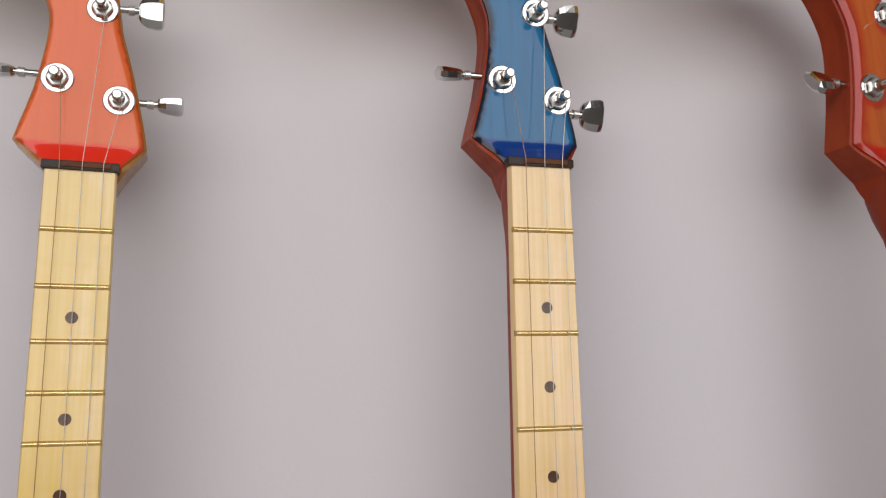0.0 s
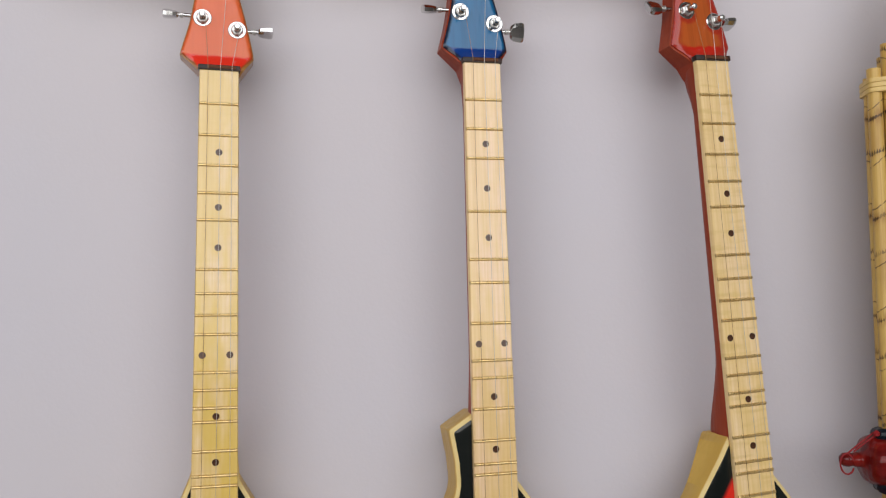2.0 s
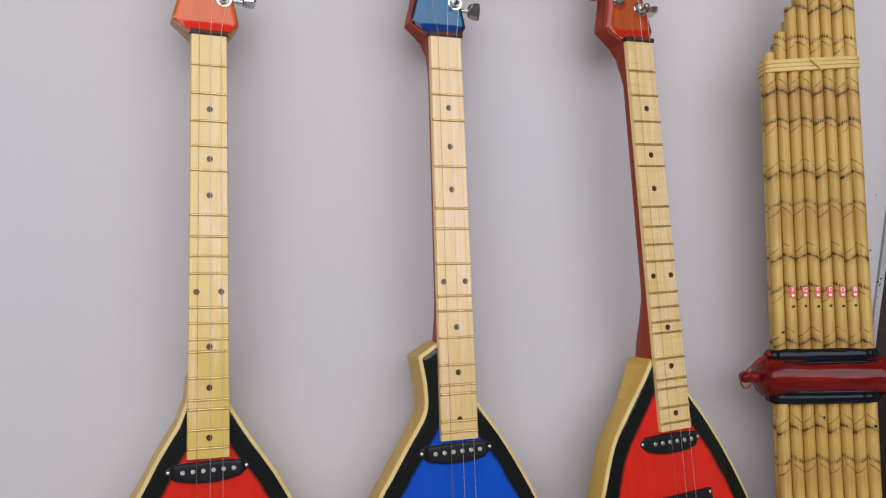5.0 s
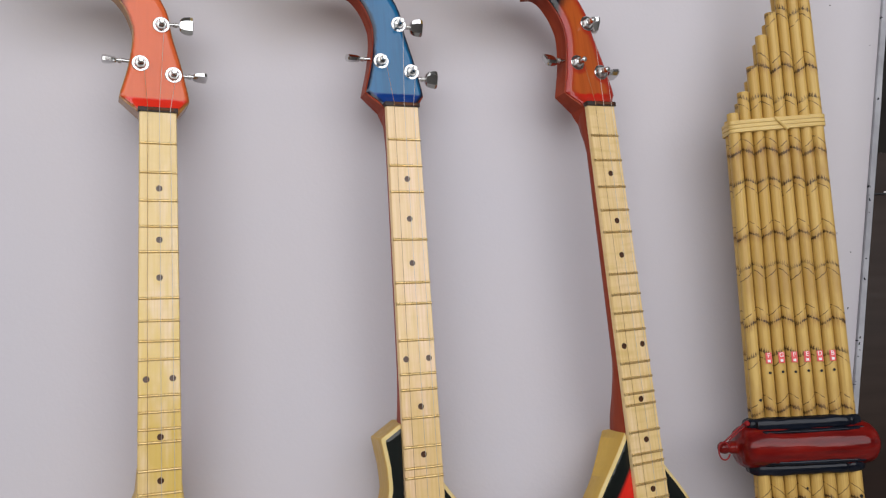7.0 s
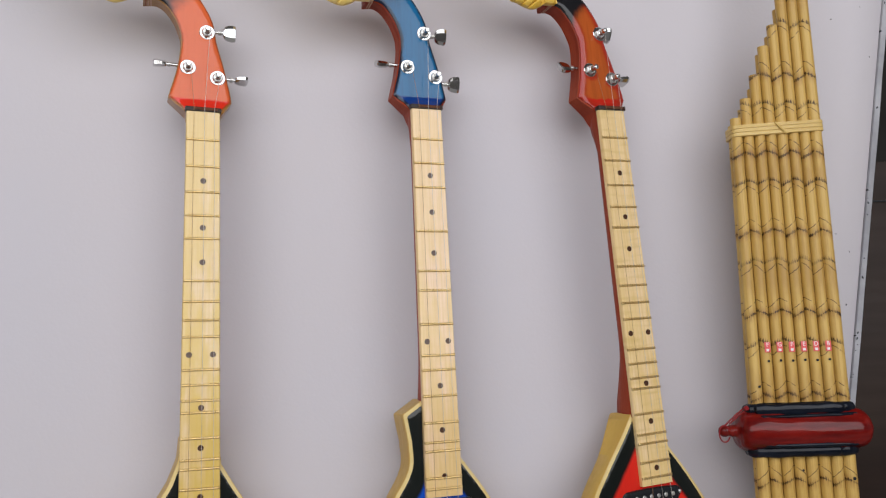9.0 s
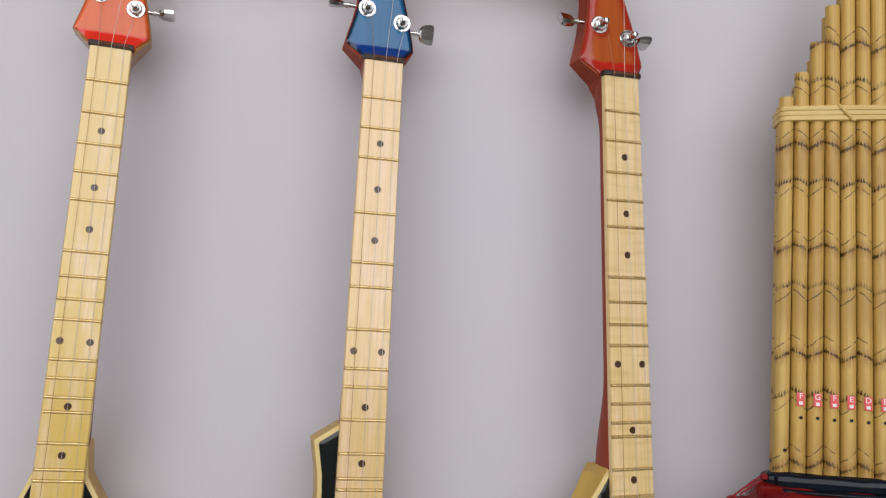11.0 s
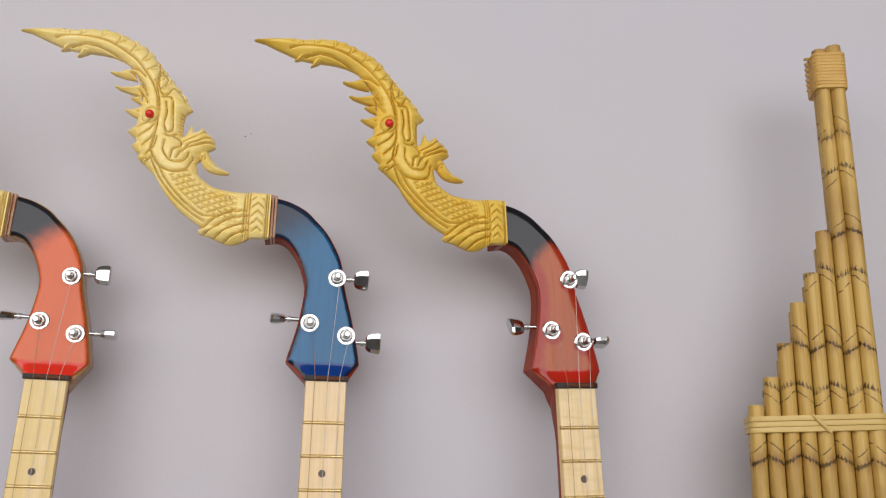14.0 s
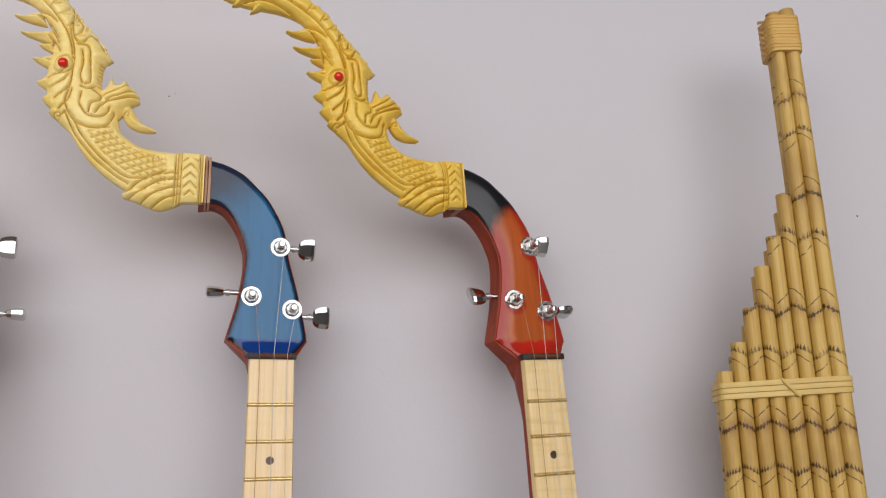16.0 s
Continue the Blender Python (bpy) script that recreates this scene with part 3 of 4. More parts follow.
# overlapping leaves between the spine of the crest and its outer edge
spine, outer = spline(CREST_LINES[0], 8, False), UPPER
LEAF_LINES = []
for k in range(9):
    u = 0.10 + 0.085 * k
    foot = spine[int((u + 0.02) * 0.80 * len(spine))]
    tip = outer[int((u + 0.06) * len(outer))]
    back = outer[int((u - 0.03) * len(outer))]
    LEAF_LINES.append([tuple(foot), tuple(0.55 * foot + 0.25 * tip + 0.20 * back), tuple(0.2 * foot + 0.3 * tip + 0.5 * back), tuple(back)])
    LEAF_LINES.append([tuple(0.75 * foot + 0.25 * tip), tuple(0.4 * foot + 0.6 * tip)])
FACE_LINES = [
    [(-0.1879, 0.2301), (-0.1806, 0.2151), (-0.1651, 0.2053), (-0.1508, 0.2072), (-0.1448, 0.2206)],
    [(-0.1812, 0.2866), (-0.1714, 0.2847), (-0.1690, 0.2686), (-0.1678, 0.2507), (-0.1721, 0.2472)],
    [(-0.1768, 0.2806), (-0.1751, 0.2687), (-0.1765, 0.2568), (-0.1739, 0.2478)],
    [(-0.1850, 0.3195), (-0.1874, 0.3061), (-0.1837, 0.2920), (-0.1768, 0.2890), (-0.1717, 0.2966), (-0.1651, 0.2942), (-0.1576, 0.2827)],
    [(-0.1852, 0.3165), (-0.1787, 0.3090), (-0.1800, 0.2985)],
    [(-0.1922, 0.3345), (-0.1879, 0.3195), (-0.1890, 0.3016), (-0.1844, 0.2837), (-0.1826, 0.2658)],
]
CHEEK_LINES = [
    [(-0.1742, 0.2388), (-0.1745, 0.2269), (-0.1662, 0.2164), (-0.1546, 0.2162), (-0.1491, 0.2251)],
    [(-0.1653, 0.2432), (-0.1582, 0.2386), (-0.1590, 0.2321), (-0.1650, 0.2283), (-0.1665, 0.2193)],
    [(-0.1505, 0.2340), (-0.1571, 0.2267), (-0.1607, 0.2193)],
    [(-0.1748, 0.2448), (-0.1688, 0.2432), (-0.1633, 0.2461)],
]
JAW_LINES = [
    [(-0.1553, 0.2386), (-0.1456, 0.2429), (-0.1374, 0.2491), (-0.1313, 0.2517)],
    [(-0.1534, 0.2341), (-0.1422, 0.2378), (-0.1325, 0.2431), (-0.1259, 0.2436)],
    [(-0.1559, 0.2296), (-0.1446, 0.2331), (-0.1333, 0.2368), (-0.1253, 0.2373)],
    [(-0.1525, 0.2549), (-0.1518, 0.2654)],
]
LOCK_LINES = [
    [(-0.2344, 0.3201), (-0.2196, 0.3175), (-0.2072, 0.3093), (-0.1995, 0.2958)],
    [(-0.2284, 0.3037), (-0.2137, 0.3014), (-0.2026, 0.2923), (-0.1963, 0.2809)],
    [(-0.2152, 0.2775), (-0.2050, 0.2720)],
    [(-0.2072, 0.2557), (-0.1964, 0.2576), (-0.1882, 0.2629)],
    [(-0.2024, 0.2452), (-0.1913, 0.2504), (-0.1854, 0.2584)],
    [(-0.1970, 0.2347), (-0.1876, 0.2420), (-0.1835, 0.2509)],
    [(-0.1931, 0.2242), (-0.1851, 0.2315), (-0.1826, 0.2419)],
    [(-0.2233, 0.3259), (-0.2111, 0.3198), (-0.2015, 0.3108)],
]
NECK_LINES = [
    [(-0.1870, 0.2211), (-0.1762, 0.2001), (-0.1597, 0.1790), (-0.1406, 0.1624), (-0.1282, 0.1541)],
    [(-0.1792, 0.2150), (-0.1703, 0.1985), (-0.1523, 0.1774), (-0.1318, 0.1607), (-0.1170, 0.1582)],
    [(-0.1773, 0.2105), (-0.1637, 0.2053), (-0.1478, 0.2063)],
    [(-0.1911, 0.2182), (-0.1841, 0.2211), (-0.1808, 0.2166)],
]
FIN_LINES = [
    [(-0.1305, 0.1473), (-0.1141, 0.1581), (-0.1000, 0.1627), (-0.0856, 0.1637)],
    [(-0.1270, 0.1413), (-0.1106, 0.1521), (-0.0980, 0.1567), (-0.0851, 0.1583)],
    [(-0.1191, 0.1352), (-0.1056, 0.1455), (-0.0944, 0.1498), (-0.0844, 0.1512)],
    [(-0.1100, 0.1306), (-0.0991, 0.1389), (-0.0908, 0.1429), (-0.0837, 0.1446)],
    [(-0.1046, 0.1798), (-0.1027, 0.1753), (-0.1069, 0.1738), (-0.1088, 0.1783)],
]


def carved(x, z, d):
    """The carved front of the finial, and how deep each spot is cut, from 0 to 1."""
    p = np.c_[x, z]
    up, low, jaw = line_distance(p, UPPER), line_distance(p, LOWER), line_distance(p, MOUTH)
    cut, near = np.zeros(len(p)), np.full(len(p), 1.0)

    def groove(dist, mask=1.0, width=0.0011):
        nonlocal cut
        cut = np.maximum(cut, np.exp(-((dist / width) ** 2)) * mask)

    for lines, width in ((CREST_LINES, 0.0010), (FACE_LINES, 0.0009), (CHEEK_LINES, 0.0010), (JAW_LINES, 0.0009), (LOCK_LINES, 0.0009), (NECK_LINES, 0.0009), (FIN_LINES, 0.0010)):
        for line in lines:
            dist = line_distance(p, spline(line, 5, False))
            near = np.minimum(near, dist)
            groove(dist, 1.0, width * 0.7)
    for line in LEAF_LINES:
        groove(line_distance(p, spline(line, 5, False)), 0.75, 0.0007)
    scale_zone = step(low, 0.011, 0.013) * step(jaw, 0.004, 0.006) * (1 - step(z, 0.2, 0.206)) * step(-x, 0.094, 0.098) * (1 - step(-x, 0.17, 0.172))
    for s in (1, -1):
        u = (x * 0.62 * s + z + 0.25 * x) / 0.0068
        groove(np.abs(u % 1 - 0.5) * 0.0068 * 0.75, scale_zone, 0.0008)
    cheek = np.hypot(x + 0.1655, z - 0.2245)
    for cx, cz, r in ((-0.1335, 0.2205, 0.0042), (-0.193, 0.2185, 0.005)):
        rad, ang = np.hypot(x - cx, z - cz), np.arctan2(z - cz, x - cx)
        groove(np.abs(((rad - ang * 0.0005) / 0.0034) % 1 - 0.5) * 0.0034, 1 - step(rad, r * 0.8, r), 0.0008)
    teeth = np.abs((z / 0.0036) % 1 - 0.5) * 0.0036
    groove(teeth, (1 - step(jaw, 0.003, 0.004)) * step(z, 0.2425, 0.245) * (1 - step(z, 0.268, 0.27)), 0.0007)
    eye = np.hypot(x + 0.192, z - 0.2661)
    groove(np.abs(eye - 0.0085), 1.0)
    collar = step(x, -0.0895, -0.0885)
    for cx in (-0.0885, -0.0862, -0.0655):
        groove(np.abs(x - cx), 1.0, 0.0008)
    braid = np.abs((((z - 0.16) + 0.9 * np.abs(x + 0.0755)) / 0.0085) % 1 - 0.5) * 0.0085
    groove(braid, step(x, -0.0832, -0.0825) * (1 - step(x, -0.0685, -0.068)) * step(d, 0.004, 0.006), 0.0009)
    groove(np.abs(np.abs(x + 0.0755) - 0.0080), collar, 0.0007)
    dome = 0.0105 * (1 - np.exp(-d / 0.0065))
    dome = dome * (1 - 0.4 * collar) + 0.003 * collar + 0.0022 * np.exp(-((eye / 0.006) ** 2))
    dome += 0.0016 * np.exp(-((cheek / 0.013) ** 2))
    dome += 0.0021 * (1 - np.exp(-near / 0.0012)) - 0.0012
    return 0.010 - dome + 0.0026 * cut, cut


TIP = np.array([(-0.3440, 0.3695), (-0.325, 0.3706), (-0.295, 0.3704), (-0.295, 0.3520), (-0.312, 0.3585), (-0.328, 0.3650)])
FINIAL_SHAPES = [TIP, np.vstack([UPPER, MOUTH, LOWER]), np.array(JAW), BEARD, FIN, *LOCKS]
finial_mesh = relief("carved_finial", FINIAL_SHAPES, 0.0007, lambda x, z, d: carved(x, z, d)[0], lambda x, z, d: 0.0138 + 0.0105 * (1 - np.exp(-d / 0.0045)))
co = np.empty(len(finial_mesh.vertices) * 3)
finial_mesh.vertices.foreach_get("co", co)
co = co.reshape(-1, 3)
half = len(co) // 2
rims = np.empty(len(co), np.float32)
finial_mesh.attributes["rim"].data.foreach_get("value", rims)
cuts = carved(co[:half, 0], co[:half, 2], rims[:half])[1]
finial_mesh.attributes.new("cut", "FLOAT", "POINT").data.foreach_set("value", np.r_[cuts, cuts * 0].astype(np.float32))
x, z = co[:, 0].copy(), co[:, 2].copy()
co[:, 0] = 1.0067 * x - 0.0032 * z + 0.2459 * x * x - 0.0172 * x * z
co[:, 2] = 0.0046 + 0.0317 * x + 0.9905 * z - 0.0131 * x * x + 0.194 * x * z
finial_mesh.vertices.foreach_set("co", co.ravel())
finial_mesh.set_sharp_from_angle(angle=radians(70))

# ---- lutes ----
HEAD_RIGHT = [(0.0196, 0.0), (0.0200, 0.0050), (0.0307, 0.0175), (0.0290, 0.0295), (0.0220, 0.0620), (0.0142, 0.0920), (0.0092, 0.1197), (-0.0041, 0.1457), (-0.0175, 0.1609), (-0.0284, 0.1709), (-0.0432, 0.1784), (-0.0565, 0.1818)]
HEAD_LEFT = [(-0.0600, 0.1385), (-0.0520, 0.1390), (-0.0428, 0.1338), (-0.0327, 0.1195), (-0.0263, 0.1020), (-0.0249, 0.0915), (-0.0258, 0.0765), (-0.0299, 0.0515), (-0.0362, 0.0270), (-0.0382, 0.0190), (-0.0265, 0.0090), (-0.0196, 0.0)]


def rounded(points):
    """Keeps the corners at the lower end and smooths the long curves."""
    p = np.array(points)
    long = p[2:] if p[0][0] > 0 else p[:-2]
    s = spline(long, 4, False)
    return np.vstack([p[:2], s]) if p[0][0] > 0 else np.vstack([s, p[-2:]])


FACE_SHAPE = np.vstack([rounded(HEAD_RIGHT), [(-0.0640, 0.1822), (-0.0660, 0.1375)], rounded(HEAD_LEFT)])
CORE_SHAPE = np.vstack([[(-0.0110, -0.040), (0.0020, -0.034), (0.0192, 0.000)], rounded(HEAD_RIGHT)[2:], [(-0.0640, 0.1822), (-0.0660, 0.1375)], rounded(HEAD_LEFT)[:-2], [(-0.0192, 0.000)]])


def face_y(z):
    """The headstock's face: a short ramp behind the nut, then leaning back."""
    return 0.0035 + 0.0068 * step(z, 0.0005, 0.0185) + 0.045 * np.maximum(z - 0.0185, 0)


def core_front(x, z, d):
    return np.where(z < 0.003, 0.0072, face_y(z) + 0.0030) + 0.0016 * np.exp(-d / 0.0012)


core_mesh = relief("headstock_core", [CORE_SHAPE], 0.0016, core_front, lambda x, z, d: 0.0365 + 0.045 * np.maximum(z, 0) - 0.017 * step(-z, -0.004, 0.040) - 0.003 * np.exp(-d / 0.003))
face_mesh = relief("headstock_face", [FACE_SHAPE], 0.0015, lambda x, z, d: face_y(z) + 0.0022 * np.exp(-d / 0.0022), lambda x, z, d: face_y(z) + 0.0045, inset=0.0011)

FRETS_A = [0.0339, 0.0655, 0.0955, 0.1229, 0.1494, 0.1976, 0.2208, 0.2416, 0.2602, 0.2964, 0.3130, 0.3300, 0.3430, 0.3704, 0.3933, 0.4031, 0.4243, 0.4435]
FRETS_B = [0.0378, 0.0674, 0.0968, 0.1496, 0.1968, 0.2196, 0.2589, 0.2947, 0.3113, 0.3407, 0.3707, 0.3925, 0.4023, 0.4319, 0.4437]
FRETS_C = [0.0353, 0.0644, 0.0954, 0.1225, 0.1479, 0.1956, 0.2188, 0.2396, 0.2589, 0.2951, 0.3118, 0.3288, 0.3412, 0.3703, 0.3941, 0.4045, 0.4257, 0.4433]


def board_half(z):
    return 0.0189 + 0.0064 * (-z)


def washer():
    return lathe([(0.0008, 0.0091), (-0.0004, 0.0091), (-0.0011, 0.0084), (-0.0011, 0.0062), (0.0008, 0.0060)], "y", 32)


def hex_nut():
    bm = lathe([(-0.0008, 0.0061), (-0.0030, 0.0061), (-0.0037, 0.0053), (-0.0037, 0.0035)], "y", 6)
    return bm


def peg_post():
    return lathe([(-0.003, 0.0038), (-0.0052, 0.0037), (-0.0056, 0.0029), (-0.0092, 0.0026), (-0.0098, 0.0031), (-0.0142, 0.0031), (-0.0153, 0.0022), (-0.0155, 0.0004)], "y", 20)


def key_button():
    """A faceted chrome key, flaring outward along x."""
    rings = []
    for x, w, t in ((0.0, 0.0046, 0.0024), (0.0014, 0.0072, 0.0032), (0.0050, 0.0092, 0.0038), (0.0112, 0.0101, 0.0043), (0.0138, 0.0094, 0.0041), (0.0148, 0.0074, 0.0028)):
        rings.append([(x, s * t * a, c * w * b) for s, c, a, b in ((1, 0.55, 1, 1), (1, -0.55, 1, 1), (0.45, -1, 1, 1), (-0.45, -1, 1, 1), (-1, -0.55, 1, 1), (-1, 0.55, 1, 1), (-0.45, 1, 1, 1), (0.45, 1, 1, 1))])
    return loft(rings)


PICKUP = spline([(-0.0435, 0.001), (-0.0415, 0.0055), (-0.034, 0.0085), (0.0, 0.0098), (0.034, 0.0085), (0.0415, 0.0055), (0.0435, 0.001), (0.041, -0.0035), (0.034, -0.0075), (0.018, -0.0112), (0.0, -0.0122), (-0.018, -0.0112), (-0.034, -0.0075), (-0.041, -0.0035)], 3)
pickup_mesh = relief("pickup", [PICKUP], 0.0012, lambda x, z, d: -0.0012 - 0.0048 * step(0.0365 - np.abs(x), -0.001, 0.003) + 0.0014 * np.exp(-d / 0.0012), lambda x, z, d: 0.004 + 0 * d)
TUNER = {"washer": mesh_of("washer", washer()), "hex_nut": mesh_of("hex_nut", hex_nut()), "post": mesh_of("post", peg_post()), "button": mesh_of("button", key_button(), False)}
DOT_MESH = mesh_of("inlay_dot", lathe([(-0.0001, 0.0033), (0.001, 0.0033)], "y", 18))
POLE_MESH = mesh_of("pole", lathe([(0.002, 0.0025), (-0.0005, 0.0025), (-0.0010, 0.0019), (-0.0010, 0.0002)], "y", 16))
SCREW_MESH = mesh_of("screw", lathe([(0.002, 0.0019), (-0.0006, 0.0019), (-0.0012, 0.0011), (-0.0012, 0.0002)], "y", 14))


def lute(at, stretch, posts, label, frets, end, dots, left, right, thick, face, top, edge_wood, neck_wood, board_wood, turns, plate, reach, lifts, gold="gold"):
    """A three-string lute. Its own frame: the nut's middle on the board, x across, z along the neck, y into the wall."""
    root = new("lute")
    root.matrix_basis = at
    roll = abs((at.to_3x3() @ Vector((0, -1, 0))).to_2d().angle_signed(Vector((0, -1))))
    tagged(root, label, "lute", "lutes hung on the wall")

    # body: pale wood with a painted top
    low = [(0.118, -0.590), (0.126, -0.640), (0.118, -0.690), (0.085, -0.735), (0.0, -0.757), (-0.085, -0.735), (-0.118, -0.690), (-0.126, -0.640), (-0.118, -0.590)]
    outline = np.vstack([right[:1], spline(right[1:] + low + left[:-2], 4, False), left[-2:]])
    body = relief("body", [outline], 0.0026, lambda x, z, d: 0.0078 + 0.0012 * np.exp(-d / 0.0012), lambda x, z, d: np.minimum(0.0078 + thick(z), (WALL_Y - 0.4805) / math.cos(roll) - x * math.tan(roll)) - 0.010 * np.exp(-d / 0.006))
    body = part("body", body, M["cream"], root, "pale yellow wooden sides")
    part("edge_band", relief("edge_band", [outline], 0.0022, lambda x, z, d: 0.0070 + 0.0008 * np.exp(-d / 0.001), lambda x, z, d: 0.0105 + 0 * d, inset=0.0004), M["binding"], body, "thin cream edge")
    part("painted_top", relief("painted_top", [outline], 0.0022, lambda x, z, d: 0.0063 + 0.0004 * np.exp(-d / 0.001), lambda x, z, d: 0.0085 + 0 * d, inset=0.0042), M[top], body, "glossy colour fading to a black border")

    # neck and board
    rings = []
    for k in range(36):
        z = 0.0 - (end - 0.01) * k / 35
        deep = 0.0145 + 0.004 * k / 35 + 0.0145 * float(1 - step(-z, 0.010, 0.052)) + 0.026 * float(step(-z, 0.285, 0.375))
        w = board_half(z) - 0.0004
        ring = [(-w, 0.0058, z), (w, 0.0058, z)]
        ring += [(w * math.cos(a) ** 0.7 if math.cos(a) > 0 else -w * (-math.cos(a)) ** 0.7, 0.0075 + deep * math.sin(a) ** 0.8, z) for a in (0.08, 0.35, 0.7, 1.1, 1.45, 1.69, 2.04, 2.44, 2.79, 3.06)]
        rings.append(ring)
    neck = part("neck", loft(rings), M[neck_wood], root, "stained wooden neck")
    bm = loft([[(-board_half(z) * s, y, z) for s, y in ((1, 0.0060), (1, 0.0012), (0.955, 0.0), (-0.955, 0.0), (-1, 0.0012), (-1, 0.0060))] for z in np.linspace(0.0, -end, 12)])
    board = part("fingerboard", bm, M[board_wood], neck, "pale maple board with dark dots")
    for f in frets:
        w = board_half(-f)
        bm = loft([[(x, -0.0001 - h * math.sin(a) * 0.0015, -f + 0.0013 * math.cos(a)) for a in np.linspace(0, math.pi, 7)] for x, h in ((-w * 0.985, 0.3), (-w * 0.95, 1), (w * 0.95, 1), (w * 0.985, 0.3))])
        part("fret", bm, M["fret"], neck)
        # thin strip added under the wire to draw its shadow line
        part("fret_slot", box((w * 1.99, 0.0008, 0.0030), (0, 0.00034, -f)), M["fret_shade"], neck, smooth=False)
    for z, pair in dots:
        for x in ((-0.0128, 0.0128) if pair else (0.0006,)):
            part("inlay_dot", DOT_MESH, M["dot"], neck, at=pose(x, -0.0001, -z))
    part("nut", box((0.0405, 0.0085, 0.0052), (0, 0.0022, 0.0024), 0.0008), M["nut"], neck, "dark wooden nut")
    part("nut_insert", box((0.026, 0.004, 0.0030), (0.003, -0.0010, 0.0026), 0.0007), M["nut_edge"], neck)

    # headstock
    wide = Matrix.Translation((0.03 * (stretch[2] - 1), 0, 0)) @ Matrix.Diagonal((stretch[2], 1, 1, 1))
    core = part("headstock", core_mesh.copy(), M[edge_wood], root, "curved headstock with stained sides", at=wide)
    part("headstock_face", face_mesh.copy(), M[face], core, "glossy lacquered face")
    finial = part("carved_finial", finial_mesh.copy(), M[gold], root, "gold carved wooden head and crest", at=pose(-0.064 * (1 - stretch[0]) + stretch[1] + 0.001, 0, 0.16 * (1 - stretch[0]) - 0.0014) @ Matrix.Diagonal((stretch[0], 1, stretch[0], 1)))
    part("bead", lathe([(0.001, 0.0043), (-0.001, 0.0041), (-0.0026, 0.0031), (-0.0034, 0.0014), (-0.0035, 0.0002)], "y", 20), M["eye"], finial, "red bead", at=pose(-0.1842, -0.0018, 0.2517))
    for x, h, mat in ((-0.0636, 0.0226, "mahogany"), (-0.0608, 0.0222, "ring"), (-0.0578, 0.0218, "ring")):
        part("ring", box((0.0026, 0.0240, 2 * h), (x, 0.0265, 0.1605), 0.0009), M[mat], core)
    for (x, z, side), edge, turn, lift in zip(posts, (0.0125, -0.0290, 0.0262), turns, lifts):
        y = float(face_y(z))
        key = part("tuning_machine", TUNER["washer"], M["chrome"], root, "chrome tuning machine", at=pose(x, y, z, 2.5))
        part("hex_nut", TUNER["hex_nut"], M["steel"], key, at=pose(0, 0, 0, 0, turn * 0.7, 0))
        part("post", TUNER["post"], M["chrome"], key)
        inner = edge - x - side * 0.004
        outer = edge - x + (reach if side > 0 else -0.0125)
        part("shaft", tube([(inner, 0.0085, lift), (outer, 0.0085, lift)], 0.0021, 12), M["chrome"], key)
        part("collar", lathe([(-0.0018, 0.0030), (0.0018, 0.0030)], "x", 14), M["steel"], key, at=pose(edge - x + (reach * 0.62 if side > 0 else -0.0085), 0.0085, lift))
        part("button", TUNER["button"], M["chrome"], key, at=pose(outer - side * 0.0006, 0.0085, lift, turn, 0, 0 if side > 0 else 180))

    # strings, pickup and lower plate
    for (x, z, side), nx, bx, mat in zip([posts[1], posts[0], posts[2]], (-0.0105, 0.0012, 0.0122), (-0.0125, 0.0012, 0.0142), ("bronze", "silver", "silver")):
        y = float(face_y(z))
        line = [(x + 0.0028, y - 0.0078, z), (nx, -0.0036, 0.003), (nx, -0.0034, 0.0), (bx, -0.0042, -end - 0.02), (bx * 1.05, -0.004, -0.600)]
        part("string", tube(line, 0.00023, 6), M[mat], root)
        part("string_coil", lathe([(-0.0010, 0.0033), (0.0010, 0.0033)], "y", 14), M[mat], root, at=pose(x, y - 0.0076, z))
    pick = part("pickup", pickup_mesh.copy(), M["black"], root, "black pickup with six steel poles", at=pose(plate[2], 0.0066, -end - 0.0130, 0, plate[0], 0))
    for k in range(6):
        part("pole", POLE_MESH, M["steel"], pick, at=pose((k - 2.5) * 0.0104, -0.0060, 0.0005))
    for s in (-1, 1):
        part("screw", SCREW_MESH, M["steel"], pick, at=pose(s * 0.0400, -0.0012, 0.001))
    low_plate = part("bridge_plate", box((0.092, 0.007, 0.034), (0, 0, 0), 0.0012), M["black"], root, "black plate with corner screws", at=pose(-0.002, 0.0045, -0.5420, 0, plate[1], 0))
    for sx in (-1, 1):
        for sz in (-1, 1):
            part("screw", SCREW_MESH, M["steel"], low_plate, at=pose(sx * 0.0425, -0.0035, sz * 0.013))
    part("bridge", box((0.046, 0.009, 0.006), (0, 0, 0), 0.0015), M["nut"], low_plate, at=pose(-0.002, -0.005, -0.004))
    return root


SINGLE = lambda *z: [(v, False) for v in z]
DOTS_A = SINGLE(0.0825, 0.1369, 0.1764, 0.3378, 0.3808, 0.4327) + [(0.2798, True)]
DOTS_B = SINGLE(0.0824, 0.1268, 0.1756, 0.3293, 0.3791, 0.4303) + [(0.2787, True)]
DOTS_C = SINGLE(0.0800, 0.1349, 0.1743, 0.3356, 0.3797, 0.4330) + [(0.2759, True)]


def hung(x, y, z, lean, roll):
    return pose(x, y, z, 0, lean, 0) @ pose(0, 0, 0, 0, 0, roll)


